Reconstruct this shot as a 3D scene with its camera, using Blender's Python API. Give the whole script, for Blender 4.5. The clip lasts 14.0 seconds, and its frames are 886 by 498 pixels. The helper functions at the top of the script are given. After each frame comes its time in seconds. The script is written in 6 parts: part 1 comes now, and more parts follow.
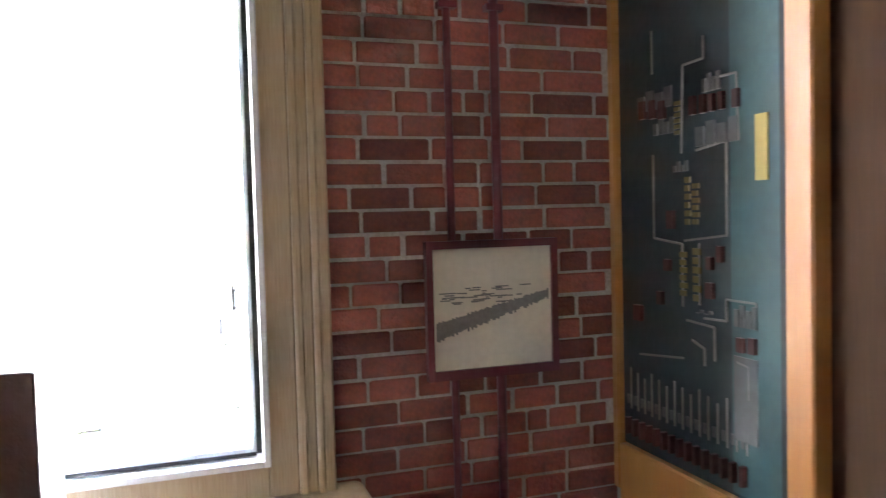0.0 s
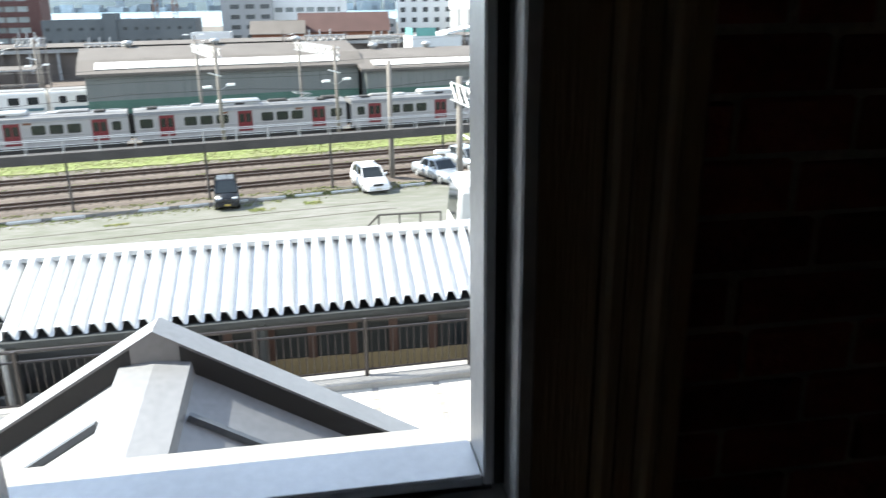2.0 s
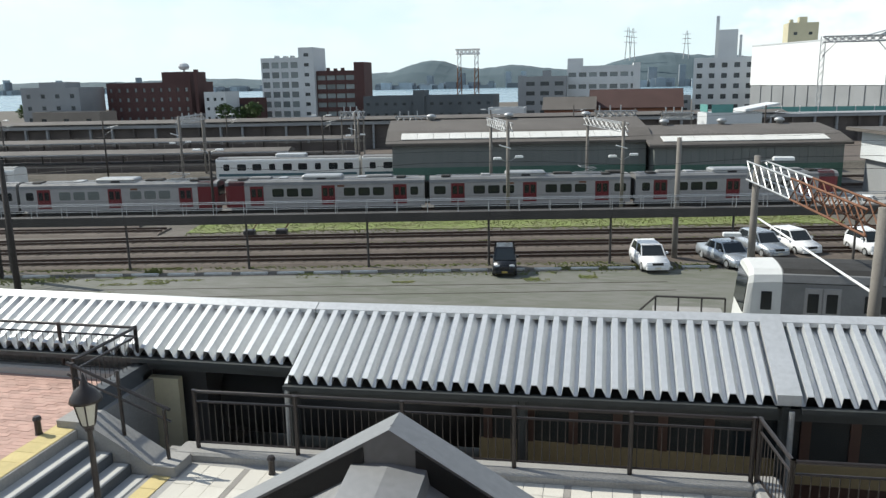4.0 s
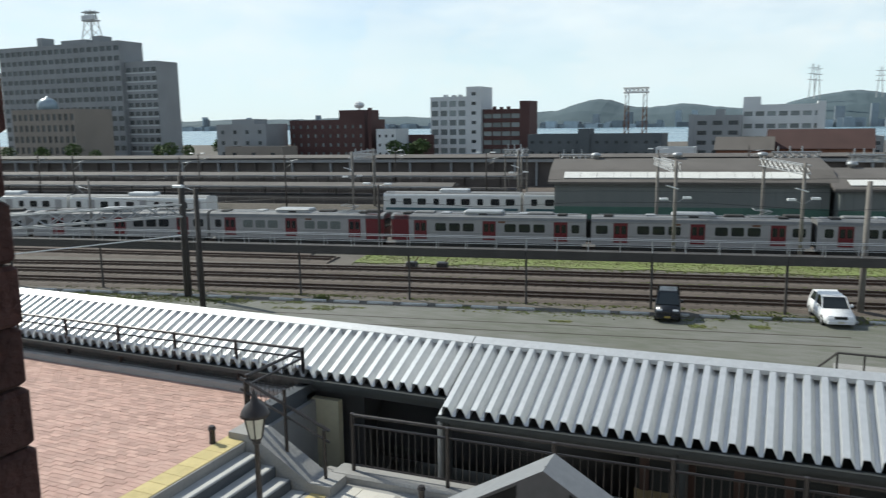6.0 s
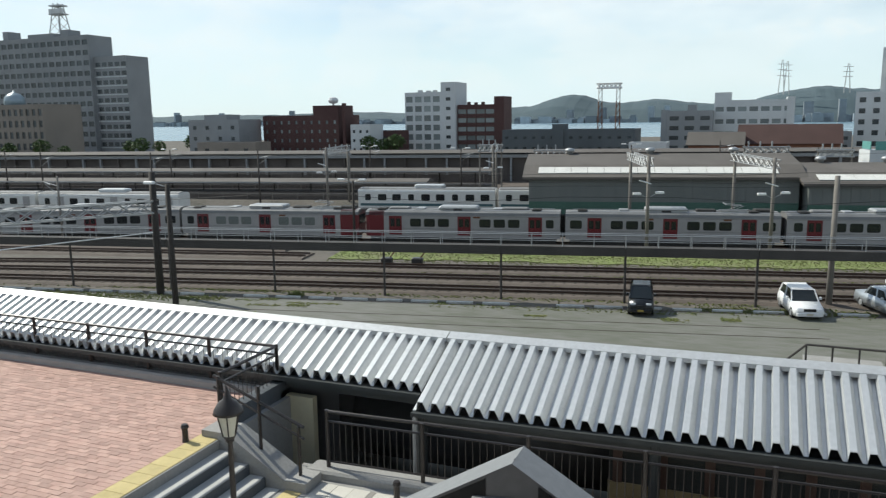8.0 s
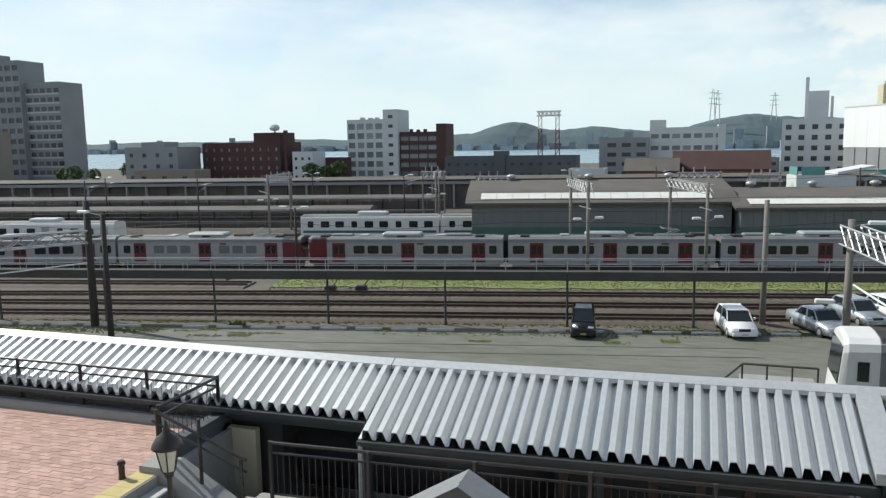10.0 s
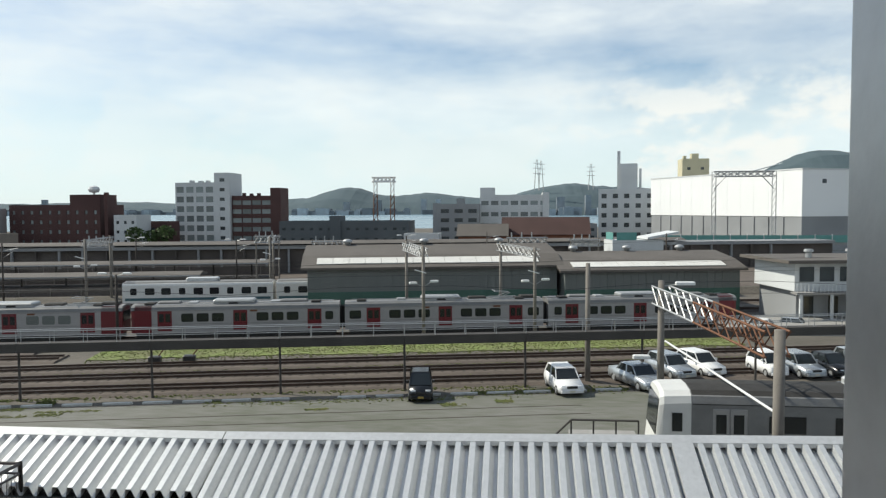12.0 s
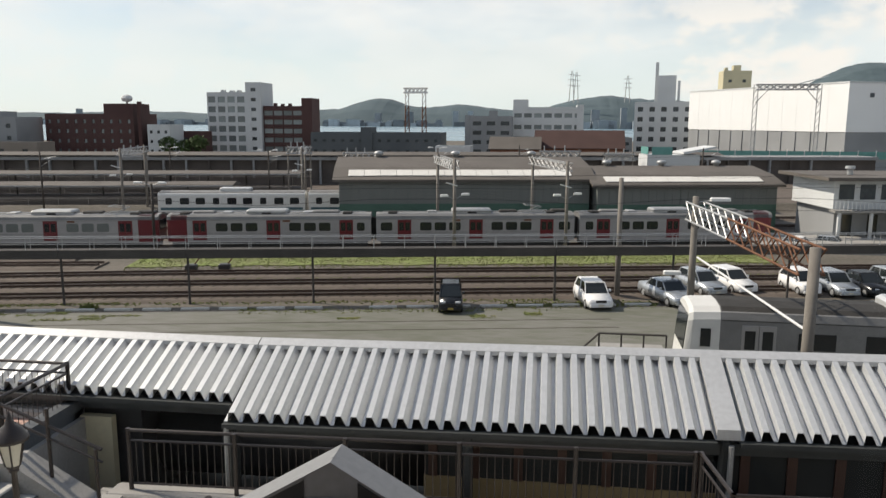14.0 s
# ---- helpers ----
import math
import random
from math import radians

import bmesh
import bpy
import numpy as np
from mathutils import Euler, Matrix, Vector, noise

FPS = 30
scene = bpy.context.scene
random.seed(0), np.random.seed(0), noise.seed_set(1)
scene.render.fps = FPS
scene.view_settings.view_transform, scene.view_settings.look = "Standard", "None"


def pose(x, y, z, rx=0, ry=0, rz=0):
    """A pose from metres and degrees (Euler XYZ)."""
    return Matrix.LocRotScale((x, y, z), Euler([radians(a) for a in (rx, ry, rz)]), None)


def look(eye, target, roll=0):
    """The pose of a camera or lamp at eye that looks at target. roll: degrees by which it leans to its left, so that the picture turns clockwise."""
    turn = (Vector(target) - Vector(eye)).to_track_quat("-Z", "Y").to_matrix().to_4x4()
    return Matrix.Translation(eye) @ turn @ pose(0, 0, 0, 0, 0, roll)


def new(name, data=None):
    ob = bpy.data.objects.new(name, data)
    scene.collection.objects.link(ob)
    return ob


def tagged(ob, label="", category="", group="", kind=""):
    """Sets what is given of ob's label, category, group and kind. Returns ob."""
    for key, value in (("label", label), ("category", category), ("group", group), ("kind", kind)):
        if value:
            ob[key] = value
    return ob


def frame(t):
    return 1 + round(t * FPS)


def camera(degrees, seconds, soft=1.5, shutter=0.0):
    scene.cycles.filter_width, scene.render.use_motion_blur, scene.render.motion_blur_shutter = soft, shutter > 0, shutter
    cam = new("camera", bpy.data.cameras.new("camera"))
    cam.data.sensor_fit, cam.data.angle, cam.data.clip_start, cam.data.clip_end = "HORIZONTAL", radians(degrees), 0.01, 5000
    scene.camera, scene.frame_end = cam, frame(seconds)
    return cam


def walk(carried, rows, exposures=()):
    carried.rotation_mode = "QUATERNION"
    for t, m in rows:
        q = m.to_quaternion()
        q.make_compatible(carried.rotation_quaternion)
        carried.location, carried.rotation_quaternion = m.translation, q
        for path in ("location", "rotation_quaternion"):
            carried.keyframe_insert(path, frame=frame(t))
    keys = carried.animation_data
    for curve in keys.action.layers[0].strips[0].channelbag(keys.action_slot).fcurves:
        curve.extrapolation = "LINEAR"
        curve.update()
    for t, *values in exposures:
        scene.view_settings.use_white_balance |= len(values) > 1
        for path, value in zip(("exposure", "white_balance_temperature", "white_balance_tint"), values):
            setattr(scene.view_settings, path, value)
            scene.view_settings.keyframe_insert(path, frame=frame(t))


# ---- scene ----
cam = camera(60.28, 14.0, soft=1.25, shutter=0.3)
ENTRY = [
    (0, (-0.21, -2.315, 11.648), (0.427, -0.421, 11.563), -1.5),
    (0.3, (-0.315, -2.123, 11.671), (0.319, -0.23, 11.547), -1.7),
    (0.5, (-0.362, -1.974, 11.675), (0.247, -0.083, 11.446), -2.6),
    (0.6, (-0.376, -1.908, 11.669), (0.23, -0.021, 11.402), -2.1),
    (1, (-0.344, -1.609, 11.629), (0.283, 0.246, 11.222), -1.2),
    (1.5, (-0.287, -1.212, 11.598), (0.206, 0.651, 11.066), -1.8),
    (2, (-0.228, -0.846, 11.558), (0.072, 1.032, 10.94), -0.8),
    (2.5, (-0.133, -0.554, 11.518), (-0.241, 1.329, 10.853), -2.7),
    (2.8, (-0.142, -0.403, 11.496), (-0.392, 1.468, 10.833), -2.5),
    (3, (-0.167, -0.312, 11.492), (-0.439, 1.56, 10.844), -0.5),
]
PATH = [
    (3.5, -0.217, -0.298, 11.517, 10.006, -15.028, 0.193),
    (5.8, -0.223, -0.280, 11.511, 21.956, -9.234, 1.148),
    (6, -0.239, -0.282, 11.506, 23.817, -9.306, 0.760),
    (6.5, -0.240, -0.294, 11.507, 30.945, -8.757, -0.087),
    (7, -0.236, -0.296, 11.503, 30.568, -8.777, 0.582),
    (7.5, -0.218, -0.282, 11.502, 25.945, -9.194, 0.788),
    (8, -0.213, -0.280, 11.504, 21.94, -9.66, 0.775),
    (10.5, -0.194, -0.320, 11.507, 15.02, -6.31, 0.604),
    (11, -0.204, -0.315, 11.495, 10.630, -4.610, -0.002),
    (11.5, -0.210, -0.310, 11.496, 8.085, -3.54, 0.449),
    (12, -0.200, -0.310, 11.498, 5.446, -3.013, 0.313),
    (12.5, -0.193, -0.292, 11.498, 5.016, -2.968, 0.118),
    (13, -0.207, -0.303, 11.500, 5.480, -3.535, -0.052),
    (13.5, -0.207, -0.305, 11.484, 6.273, -6.070, -0.250),
    (14, -0.219, -0.281, 11.480, 7.825, -9.525, -0.176),
]
EXPOSURES = [(0.0, 7.6, 6700, 18), (0.3, 7.1, 6700, 18), (0.5, 5.95, 6600, 16), (0.7, 4.9, 6500, 12), (1.0, 3.8, 6600, 10), (1.25, 3.0, 6500, 10),
             (1.5, 2.4, 6500, 10), (2.0, 1.7, 6500, 10), (2.5, 1.0, 6500, 10), (3.0, 0.5, 6500, 10), (3.7, 0.22, 6500, 10), (5.8, 0.0, 6400, 8),
             (8.2, 0.0, 6500, 8), (10.3, 0.0, 6500, 8), (11.5, 0.0, 6600, 9), (12.5, 0.0, 6900, 10), (14.0, -0.05, 7200, 15)]
walk(cam, [(t, look(eye, aim, roll)) for t, eye, aim, roll in ENTRY] + [(t, pose(x, y, z, 90 + pitch, roll, yaw)) for t, x, y, z, yaw, pitch, roll in PATH], EXPOSURES)

# ---- light ----
SUN_AZ, SUN_EL = radians(168), radians(44)      # from +x towards +y; low in the west
world = bpy.data.worlds.new("sky")
scene.world = world
world.use_nodes = True
wt = world.node_tree
wt.nodes.clear()


def wnode(kind, **kw):
    n = wt.nodes.new(kind)
    for k, v in kw.items():
        n.inputs[k].default_value = v
    return n


sky = wnode("ShaderNodeTexSky")
sky.sky_type, sky.sun_disc = "NISHITA", False
sky.sun_elevation, sky.sun_rotation = SUN_EL, radians(90) - SUN_AZ
sky.air_density, sky.dust_density, sky.ozone_density = 1.0, 0.35, 3.0
co = wnode("ShaderNodeTexCoord")
mp = wnode("ShaderNodeMapping", Scale=(1.0, 1.0, 3.4), Location=(2.3, 0.4, 0.1))
cn = wnode("ShaderNodeTexNoise", Scale=2.3, Detail=7.0, Roughness=0.58)
cr = wt.nodes.new("ShaderNodeValToRGB")
cr.color_ramp.elements[0].position, cr.color_ramp.elements[1].position = 0.3, 0.68
mix = wt.nodes.new("ShaderNodeMix")
mix.data_type = "RGBA"
mix.inputs[7].default_value = (7.6, 8.0, 8.3, 1)
sep = wt.nodes.new("ShaderNodeSeparateXYZ")


def wrange(a, b, c, d, src):
    n = wt.nodes.new("ShaderNodeMapRange")
    n.interpolation_type = "SMOOTHSTEP"
    n.inputs[1].default_value, n.inputs[2].default_value, n.inputs[3].default_value, n.inputs[4].default_value = a, b, c, d
    wt.links.new(src, n.inputs[0])
    return n.outputs[0]


def wtimes(a, b):
    n = wt.nodes.new("ShaderNodeMath")
    n.operation = "MULTIPLY"
    wt.links.new(a, n.inputs[0])
    wt.links.new(b, n.inputs[1])
    return n.outputs[0]


wt.links.new(co.outputs["Generated"], sep.inputs[0])
cover = wtimes(cr.outputs[0], wrange(0.3, 0.75, 1.0, 0.3, sep.outputs[2]))
haze = wt.nodes.new("ShaderNodeMix")
haze.data_type = "RGBA"
haze.inputs[7].default_value = (6.3, 7.4, 8.0, 1)
wt.links.new(wrange(0.0, 0.2, 0.8, 0.0, sep.outputs[2]), haze.inputs[0])
wt.links.new(mix.outputs[2], haze.inputs[6])
# heaped clouds low over the eastern hills
mp2 = wnode("ShaderNodeMapping", Scale=(1.0, 1.0, 1.7), Location=(0.55, 0.2, 0.02))
cn2 = wnode("ShaderNodeTexNoise", Scale=8.0, Detail=9.0, Roughness=0.55)
heap = wt.nodes.new("ShaderNodeMix")
heap.data_type = "RGBA"
heap.inputs[7].default_value = (7.7, 7.75, 7.7, 1)
where = wtimes(wrange(0.02, 0.05, 0, 1, sep.outputs[2]), wrange(0.11, 0.2, 1, 0, sep.outputs[2]))
where = wtimes(where, wrange(-0.02, 0.2, 0.25, 1, sep.outputs[0]))
wt.links.new(co.outputs["Generated"], mp2.inputs[0])
wt.links.new(mp2.outputs[0], cn2.inputs["Vector"])
wt.links.new(wtimes(wrange(0.46, 0.58, 0, 0.9, cn2.outputs[0]), where), heap.inputs[0])
wt.links.new(haze.outputs[2], heap.inputs[6])
bg = wnode("ShaderNodeBackground", Strength=0.13)
out = wnode("ShaderNodeOutputWorld")
for a, b in ((co.outputs["Generated"], mp.inputs["Vector"]), (mp.outputs[0], cn.inputs["Vector"]), (cn.outputs[0], cr.inputs[0]),
             (cover, mix.inputs[0]), (sky.outputs[0], mix.inputs[6]), (heap.outputs[2], bg.inputs[0]), (bg.outputs[0], out.inputs[0])):
    wt.links.new(a, b)
sun_data = bpy.data.lights.new("sun", "SUN")
sun_data.energy, sun_data.angle, sun_data.color = 5.0, radians(0.6), (1.0, 0.95, 0.87)
sun = new("sun", sun_data)
sun_way = Vector((math.cos(SUN_AZ) * math.cos(SUN_EL), math.sin(SUN_AZ) * math.cos(SUN_EL), math.sin(SUN_EL)))
sun.matrix_world = look(sun_way * 100, (0, 0, 0))


# ---- materials ----
def material(name, color, rough=0.7, metal=0.0, fine=30.0, coarse=1.5, vary=0.25, bump=0.15, second=None, island=0.0, stretch=(1, 1, 1), spec=0.5):
    """Grain and stains at two scales, mixed towards a second colour; a bump of the fine grain; a shade of its own for each piece."""
    m = bpy.data.materials.new(name)
    m.use_nodes = True
    t = m.node_tree
    p = t.nodes["Principled BSDF"]
    second = second or tuple(c * 0.55 for c in color)

    def node(kind, **kw):
        n = t.nodes.new(kind)
        for k, v in kw.items():
            n.inputs[k].default_value = v
        return n
    tc = node("ShaderNodeTexCoord")
    mp = node("ShaderNodeMapping", Scale=stretch)
    t.links.new(tc.outputs["Object"], mp.inputs[0])
    n1 = node("ShaderNodeTexNoise", Scale=fine, Detail=4.0)
    n2 = node("ShaderNodeTexNoise", Scale=coarse, Detail=5.0, Roughness=0.6)
    for n in (n1, n2):
        t.links.new(mp.outputs[0], n.inputs["Vector"])
    add = node("ShaderNodeMath")
    add.operation = "ADD"
    t.links.new(n1.outputs[0], add.inputs[0])
    t.links.new(n2.outputs[0], add.inputs[1])
    rng = node("ShaderNodeMapRange")
    rng.inputs[1].default_value, rng.inputs[2].default_value = 0.75, 1.25
    rng.inputs[3].default_value, rng.inputs[4].default_value = 0.0, min(1.0, vary * 2)
    t.links.new(add.outputs[0], rng.inputs[0])
    mx = t.nodes.new("ShaderNodeMix")
    mx.data_type = "RGBA"
    mx.inputs[6].default_value, mx.inputs[7].default_value = (*color, 1), (*second, 1)
    t.links.new(rng.outputs[0], mx.inputs[0])
    col = mx.outputs[2]
    if island:
        oi = node("ShaderNodeObjectInfo")
        gi = node("ShaderNodeNewGeometry")
        s = node("ShaderNodeMath")
        s.operation = "ADD"
        t.links.new(oi.outputs["Random"], s.inputs[0])
        t.links.new(gi.outputs["Random Per Island"], s.inputs[1])
        fr = node("ShaderNodeMath")
        fr.operation = "FRACT"
        t.links.new(s.outputs[0], fr.inputs[0])
        r2 = node("ShaderNodeMapRange")
        r2.inputs[3].default_value, r2.inputs[4].default_value = 1 - island, 1 + island
        t.links.new(fr.outputs[0], r2.inputs[0])
        hs = node("ShaderNodeHueSaturation")
        t.links.new(r2.outputs[0], hs.inputs["Value"])
        t.links.new(col, hs.inputs["Color"])
        col = hs.outputs[0]
    t.links.new(col, p.inputs["Base Color"])
    p.inputs["Metallic"].default_value = metal
    p.inputs["Specular IOR Level"].default_value = spec
    rr = node("ShaderNodeMapRange")
    rr.inputs[3].default_value, rr.inputs[4].default_value = max(0.02, rough - 0.1), min(1, rough + 0.12)
    t.links.new(n2.outputs[0], rr.inputs[0])
    t.links.new(rr.outputs[0], p.inputs["Roughness"])
    if bump:
        b = node("ShaderNodeBump", Strength=bump, Distance=0.02)
        t.links.new(n1.outputs[0], b.inputs["Height"])
        t.links.new(b.outputs[0], p.inputs["Normal"])
    return m


def glass_material(name, color=(0.95, 0.98, 0.97)):
    m = bpy.data.materials.new(name)
    m.use_nodes = True
    p = m.node_tree.nodes["Principled BSDF"]
    p.inputs["Base Color"].default_value = (*color, 1)
    p.inputs["Transmission Weight"].default_value = 1.0
    p.inputs["Roughness"].default_value = 0.0
    p.inputs["IOR"].default_value = 1.2
    return m


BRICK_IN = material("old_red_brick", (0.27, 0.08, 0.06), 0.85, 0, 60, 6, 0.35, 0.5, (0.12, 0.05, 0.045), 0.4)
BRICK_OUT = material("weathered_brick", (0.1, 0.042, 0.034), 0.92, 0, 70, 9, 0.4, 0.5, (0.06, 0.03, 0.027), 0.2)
MORTAR = material("lime_mortar", (0.42, 0.36, 0.33), 0.95, 0, 80, 5, 0.35, 0.5)
PLASTER = material("cream_plaster", (0.55, 0.5, 0.43), 0.9, 0, 40, 1.5, 0.2, 0.2)
CASING = material("grained_oak_casing", (0.42, 0.32, 0.21), 0.45, 0, 25, 3, 0.3, 0.15, (0.3, 0.2, 0.11), 0, (8, 8, 0.5))
ORANGE_WOOD = material("varnished_orange_wood", (0.38, 0.17, 0.055), 0.35, 0, 25, 3, 0.25, 0.1, (0.33, 0.12, 0.03), 0, (9, 9, 0.5))
FLOOR_WOOD = material("dark_floorboard", (0.16, 0.09, 0.05), 0.45, 0, 30, 2, 0.3, 0.15, None, 0.2, (1, 12, 1))
ALU = material("anodised_aluminium", (0.66, 0.67, 0.68), 0.42, 0.5, 60, 4, 0.12, 0.03)
RUBBER = material("black_gasket", (0.02, 0.02, 0.02), 0.6, 0, 50, 4, 0.2, 0.1)
PIPE_RED = material("maroon_painted_pipe", (0.13, 0.02, 0.03), 0.4, 0, 50, 5, 0.25, 0.1)
PAPER = material("aged_print_paper", (0.62, 0.58, 0.48), 0.7, 0, 40, 3, 0.12, 0.05)
INK = material("grey_print_ink", (0.2, 0.2, 0.2), 0.75, 0, 60, 5, 0.35, 0.05)
PANEL_GREEN = material("dark_green_panel", (0.016, 0.03, 0.03), 0.35, 0, 30, 2, 0.2, 0.05)
PANEL_TEAL = material("teal_panel_edge", (0.035, 0.085, 0.085), 0.35, 0, 30, 2, 0.2, 0.05)
BROWN_WALL = material("dark_brown_boarding", (0.05, 0.024, 0.011), 0.85, 0, 20, 2, 0.3, 0.1, None, 0, (1, 9, 0.5), 0.15)
PANEL_LINE = material("pale_panel_line", (0.2, 0.19, 0.17), 0.5, 0, 30, 3, 0.2, 0.0)
PANEL_GREY = material("dull_grey_indicator", (0.1, 0.105, 0.1), 0.5, 0, 30, 3, 0.25, 0.0)
PANEL_BRASS = material("dull_brass_tag", (0.17, 0.14, 0.06), 0.45, 0.2, 30, 3, 0.25, 0.0)
PANEL_RED = material("red_panel_lever", (0.06, 0.018, 0.016), 0.4, 0, 30, 3, 0.2, 0.0)
BOARD = material("brown_display_board", (0.13, 0.07, 0.065), 0.55, 0, 40, 3, 0.2, 0.1)
STEEL = material("brushed_steel_sheet", (0.5, 0.5, 0.51), 0.38, 0.7, 40, 3, 0.15, 0.04, None, 0, (1, 1, 20))
ROOF_ZINC = material("grey_coated_roof_sheet", (0.27, 0.275, 0.28), 0.42, 0.25, 30, 1.2, 0.2, 0.06)
ROOF_DARK = material("dark_roof_pan", (0.13, 0.145, 0.16), 0.38, 0.3, 30, 1.2, 0.22, 0.06)
CANOPY = material("galvanised_folded_roof", (0.61, 0.62, 0.62), 0.45, 0.4, 12, 0.8, 0.25, 0.03, (0.44, 0.46, 0.46))
CANOPY_CAP = material("pale_ridge_flashing", (0.56, 0.57, 0.57), 0.45, 0.3, 12, 0.8, 0.2, 0.05)
IRON = material("dark_brown_painted_iron", (0.035, 0.028, 0.026), 0.4, 0.2, 50, 3, 0.3, 0.1)
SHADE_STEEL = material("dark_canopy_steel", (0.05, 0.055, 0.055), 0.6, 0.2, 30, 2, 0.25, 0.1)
TILE = material("cream_paving_tile", (0.6, 0.57, 0.5), 0.75, 0, 40, 2, 0.3, 0.15, (0.46, 0.43, 0.37), 0.06)
TILE_GREY = material("grey_paving_band", (0.3, 0.28, 0.25), 0.8, 0, 40, 3, 0.25, 0.15, None, 0.08)
TACTILE = material("yellow_tactile_tile", (0.56, 0.45, 0.2), 0.75, 0, 30, 3, 0.2, 0.2, None, 0.06)
PINK = material("pink_clay_paver", (0.42, 0.255, 0.205), 0.85, 0, 40, 3, 0.45, 0.3, (0.5, 0.34, 0.28), 0.16)
CONCRETE = material("grey_concrete", (0.34, 0.33, 0.31), 0.85, 0, 30, 1.2, 0.3, 0.25)
STEP_STONE = material("pale_granite_step", (0.5, 0.49, 0.46), 0.7, 0, 60, 2, 0.2, 0.1)
STEP_DARK = material("dark_step_riser", (0.08, 0.09, 0.1), 0.7, 0, 40, 2, 0.25, 0.1)
EARTH = material("brown_ballast_ground", (0.14, 0.12, 0.098), 0.95, 0, 3, 0.16, 0.6, 0.6, (0.07, 0.064, 0.048))
ASPHALT = material("worn_grey_asphalt", (0.18, 0.175, 0.158), 0.9, 0, 1.7, 0.13, 0.7, 0.3, (0.11, 0.115, 0.085), 0, (0.4, 1.3, 1))
BALLAST = material("track_ballast", (0.13, 0.105, 0.085), 0.95, 0, 9, 0.5, 0.4, 0.7, (0.07, 0.055, 0.045))
RAIL = material("rusty_rail", (0.09, 0.06, 0.045), 0.5, 0.4, 20, 2, 0.3, 0.1)
SLEEPER = material("tarred_sleeper", (0.06, 0.05, 0.042), 0.9, 0, 20, 2, 0.3, 0.3)
GRASS = material("yard_grass", (0.14, 0.185, 0.045), 0.9, 0, 5, 0.6, 0.5, 0.5, (0.19, 0.18, 0.07), 0.25)
GRASS_BED = material("grassy_ground", (0.17, 0.225, 0.05), 0.95, 0, 2.2, 0.35, 0.6, 0.6, (0.14, 0.135, 0.065))
WHITE_LINE = material("worn_white_kerb", (0.66, 0.65, 0.6), 0.85, 0, 12, 1.5, 0.35, 0.2)
TRAIN_SILVER = material("dull_stainless_train", (0.36, 0.355, 0.35), 0.45, 0.25, 20, 1.0, 0.18, 0.03)
TRAIN_ROOF = material("grey_train_roof", (0.22, 0.22, 0.215), 0.65, 0.1, 20, 1.0, 0.3, 0.1)
TRAIN_RED = material("train_red_paint", (0.14, 0.008, 0.014), 0.4, 0, 20, 1.5, 0.15, 0.02)
TRAIN_WHITE = material("train_white_paint", (0.68, 0.68, 0.65), 0.4, 0, 20, 1.5, 0.15, 0.02)
TRAIN_BLUE = material("train_blue_paint", (0.03, 0.06, 0.3), 0.4, 0, 20, 1.5, 0.15, 0.02)
TRAIN_GREEN = material("train_band_teal", (0.05, 0.12, 0.14), 0.4, 0, 20, 1.5, 0.15, 0.02)
DARK_GLASS = material("dark_window_glass", (0.02, 0.025, 0.027), 0.08, 0, 5, 1, 0.2, 0.0)
BLIND_GLASS = material("window_with_drawn_blind", (0.16, 0.18, 0.17), 0.15, 0, 5, 1, 0.2, 0.0)
FAR_GLASS = material("office_window_glass", (0.03, 0.038, 0.044), 0.2, 0, 3, 0.4, 0.3, 0.0, (0.07, 0.085, 0.09), 0.4)
UNDER = material("train_underframe", (0.04, 0.038, 0.035), 0.8, 0.2, 20, 2, 0.3, 0.2)
CREAM = material("cream_coach_paint", (0.3, 0.23, 0.12), 0.5, 0, 20, 1.5, 0.2, 0.05)
BROWN = material("brown_coach_paint", (0.07, 0.034, 0.024), 0.5, 0, 20, 1.5, 0.25, 0.05)
LOCO = material("black_locomotive_paint", (0.05, 0.05, 0.05), 0.4, 0.2, 20, 2, 0.3, 0.1)
MAST = material("weathered_concrete_pole", (0.22, 0.2, 0.175), 0.85, 0, 20, 1.2, 0.35, 0.2)
MAST_DARK = material("dark_wood_pole", (0.05, 0.042, 0.036), 0.85, 0, 20, 1.2, 0.35, 0.2)
GALV = material("galvanised_steel", (0.42, 0.43, 0.43), 0.5, 0.5, 20, 2, 0.25, 0.08)
RUST = material("rusted_steel", (0.19, 0.085, 0.045), 0.85, 0.1, 20, 2, 0.4, 0.2)
WIRE = material("catenary_wire", (0.03, 0.03, 0.03), 0.5, 0.5, 20, 2, 0.2, 0.0)
INSUL = material("white_insulator", (0.75, 0.75, 0.73), 0.3, 0, 20, 2, 0.1, 0.0)
BEAM = material("dark_walkway_girder", (0.075, 0.068, 0.062), 0.8, 0.1, 15, 0.8, 0.35, 0.2)
SHED_WALL = material("green_grey_shed_cladding", (0.17, 0.18, 0.17), 0.7, 0.05, 10, 0.4, 0.3, 0.1, (0.12, 0.14, 0.13), 0, (6, 6, 0.3))
SHED_GREEN = material("green_shed_plinth", (0.07, 0.15, 0.115), 0.7, 0.05, 10, 0.4, 0.3, 0.1)
SHED_ROOF = material("brown_grey_sheet_roof", (0.13, 0.115, 0.1), 0.8, 0.05, 10, 0.3, 0.35, 0.1)
ROOFLIGHT = material("translucent_rooflight", (0.75, 0.73, 0.67), 0.5, 0, 10, 0.4, 0.25, 0.05)
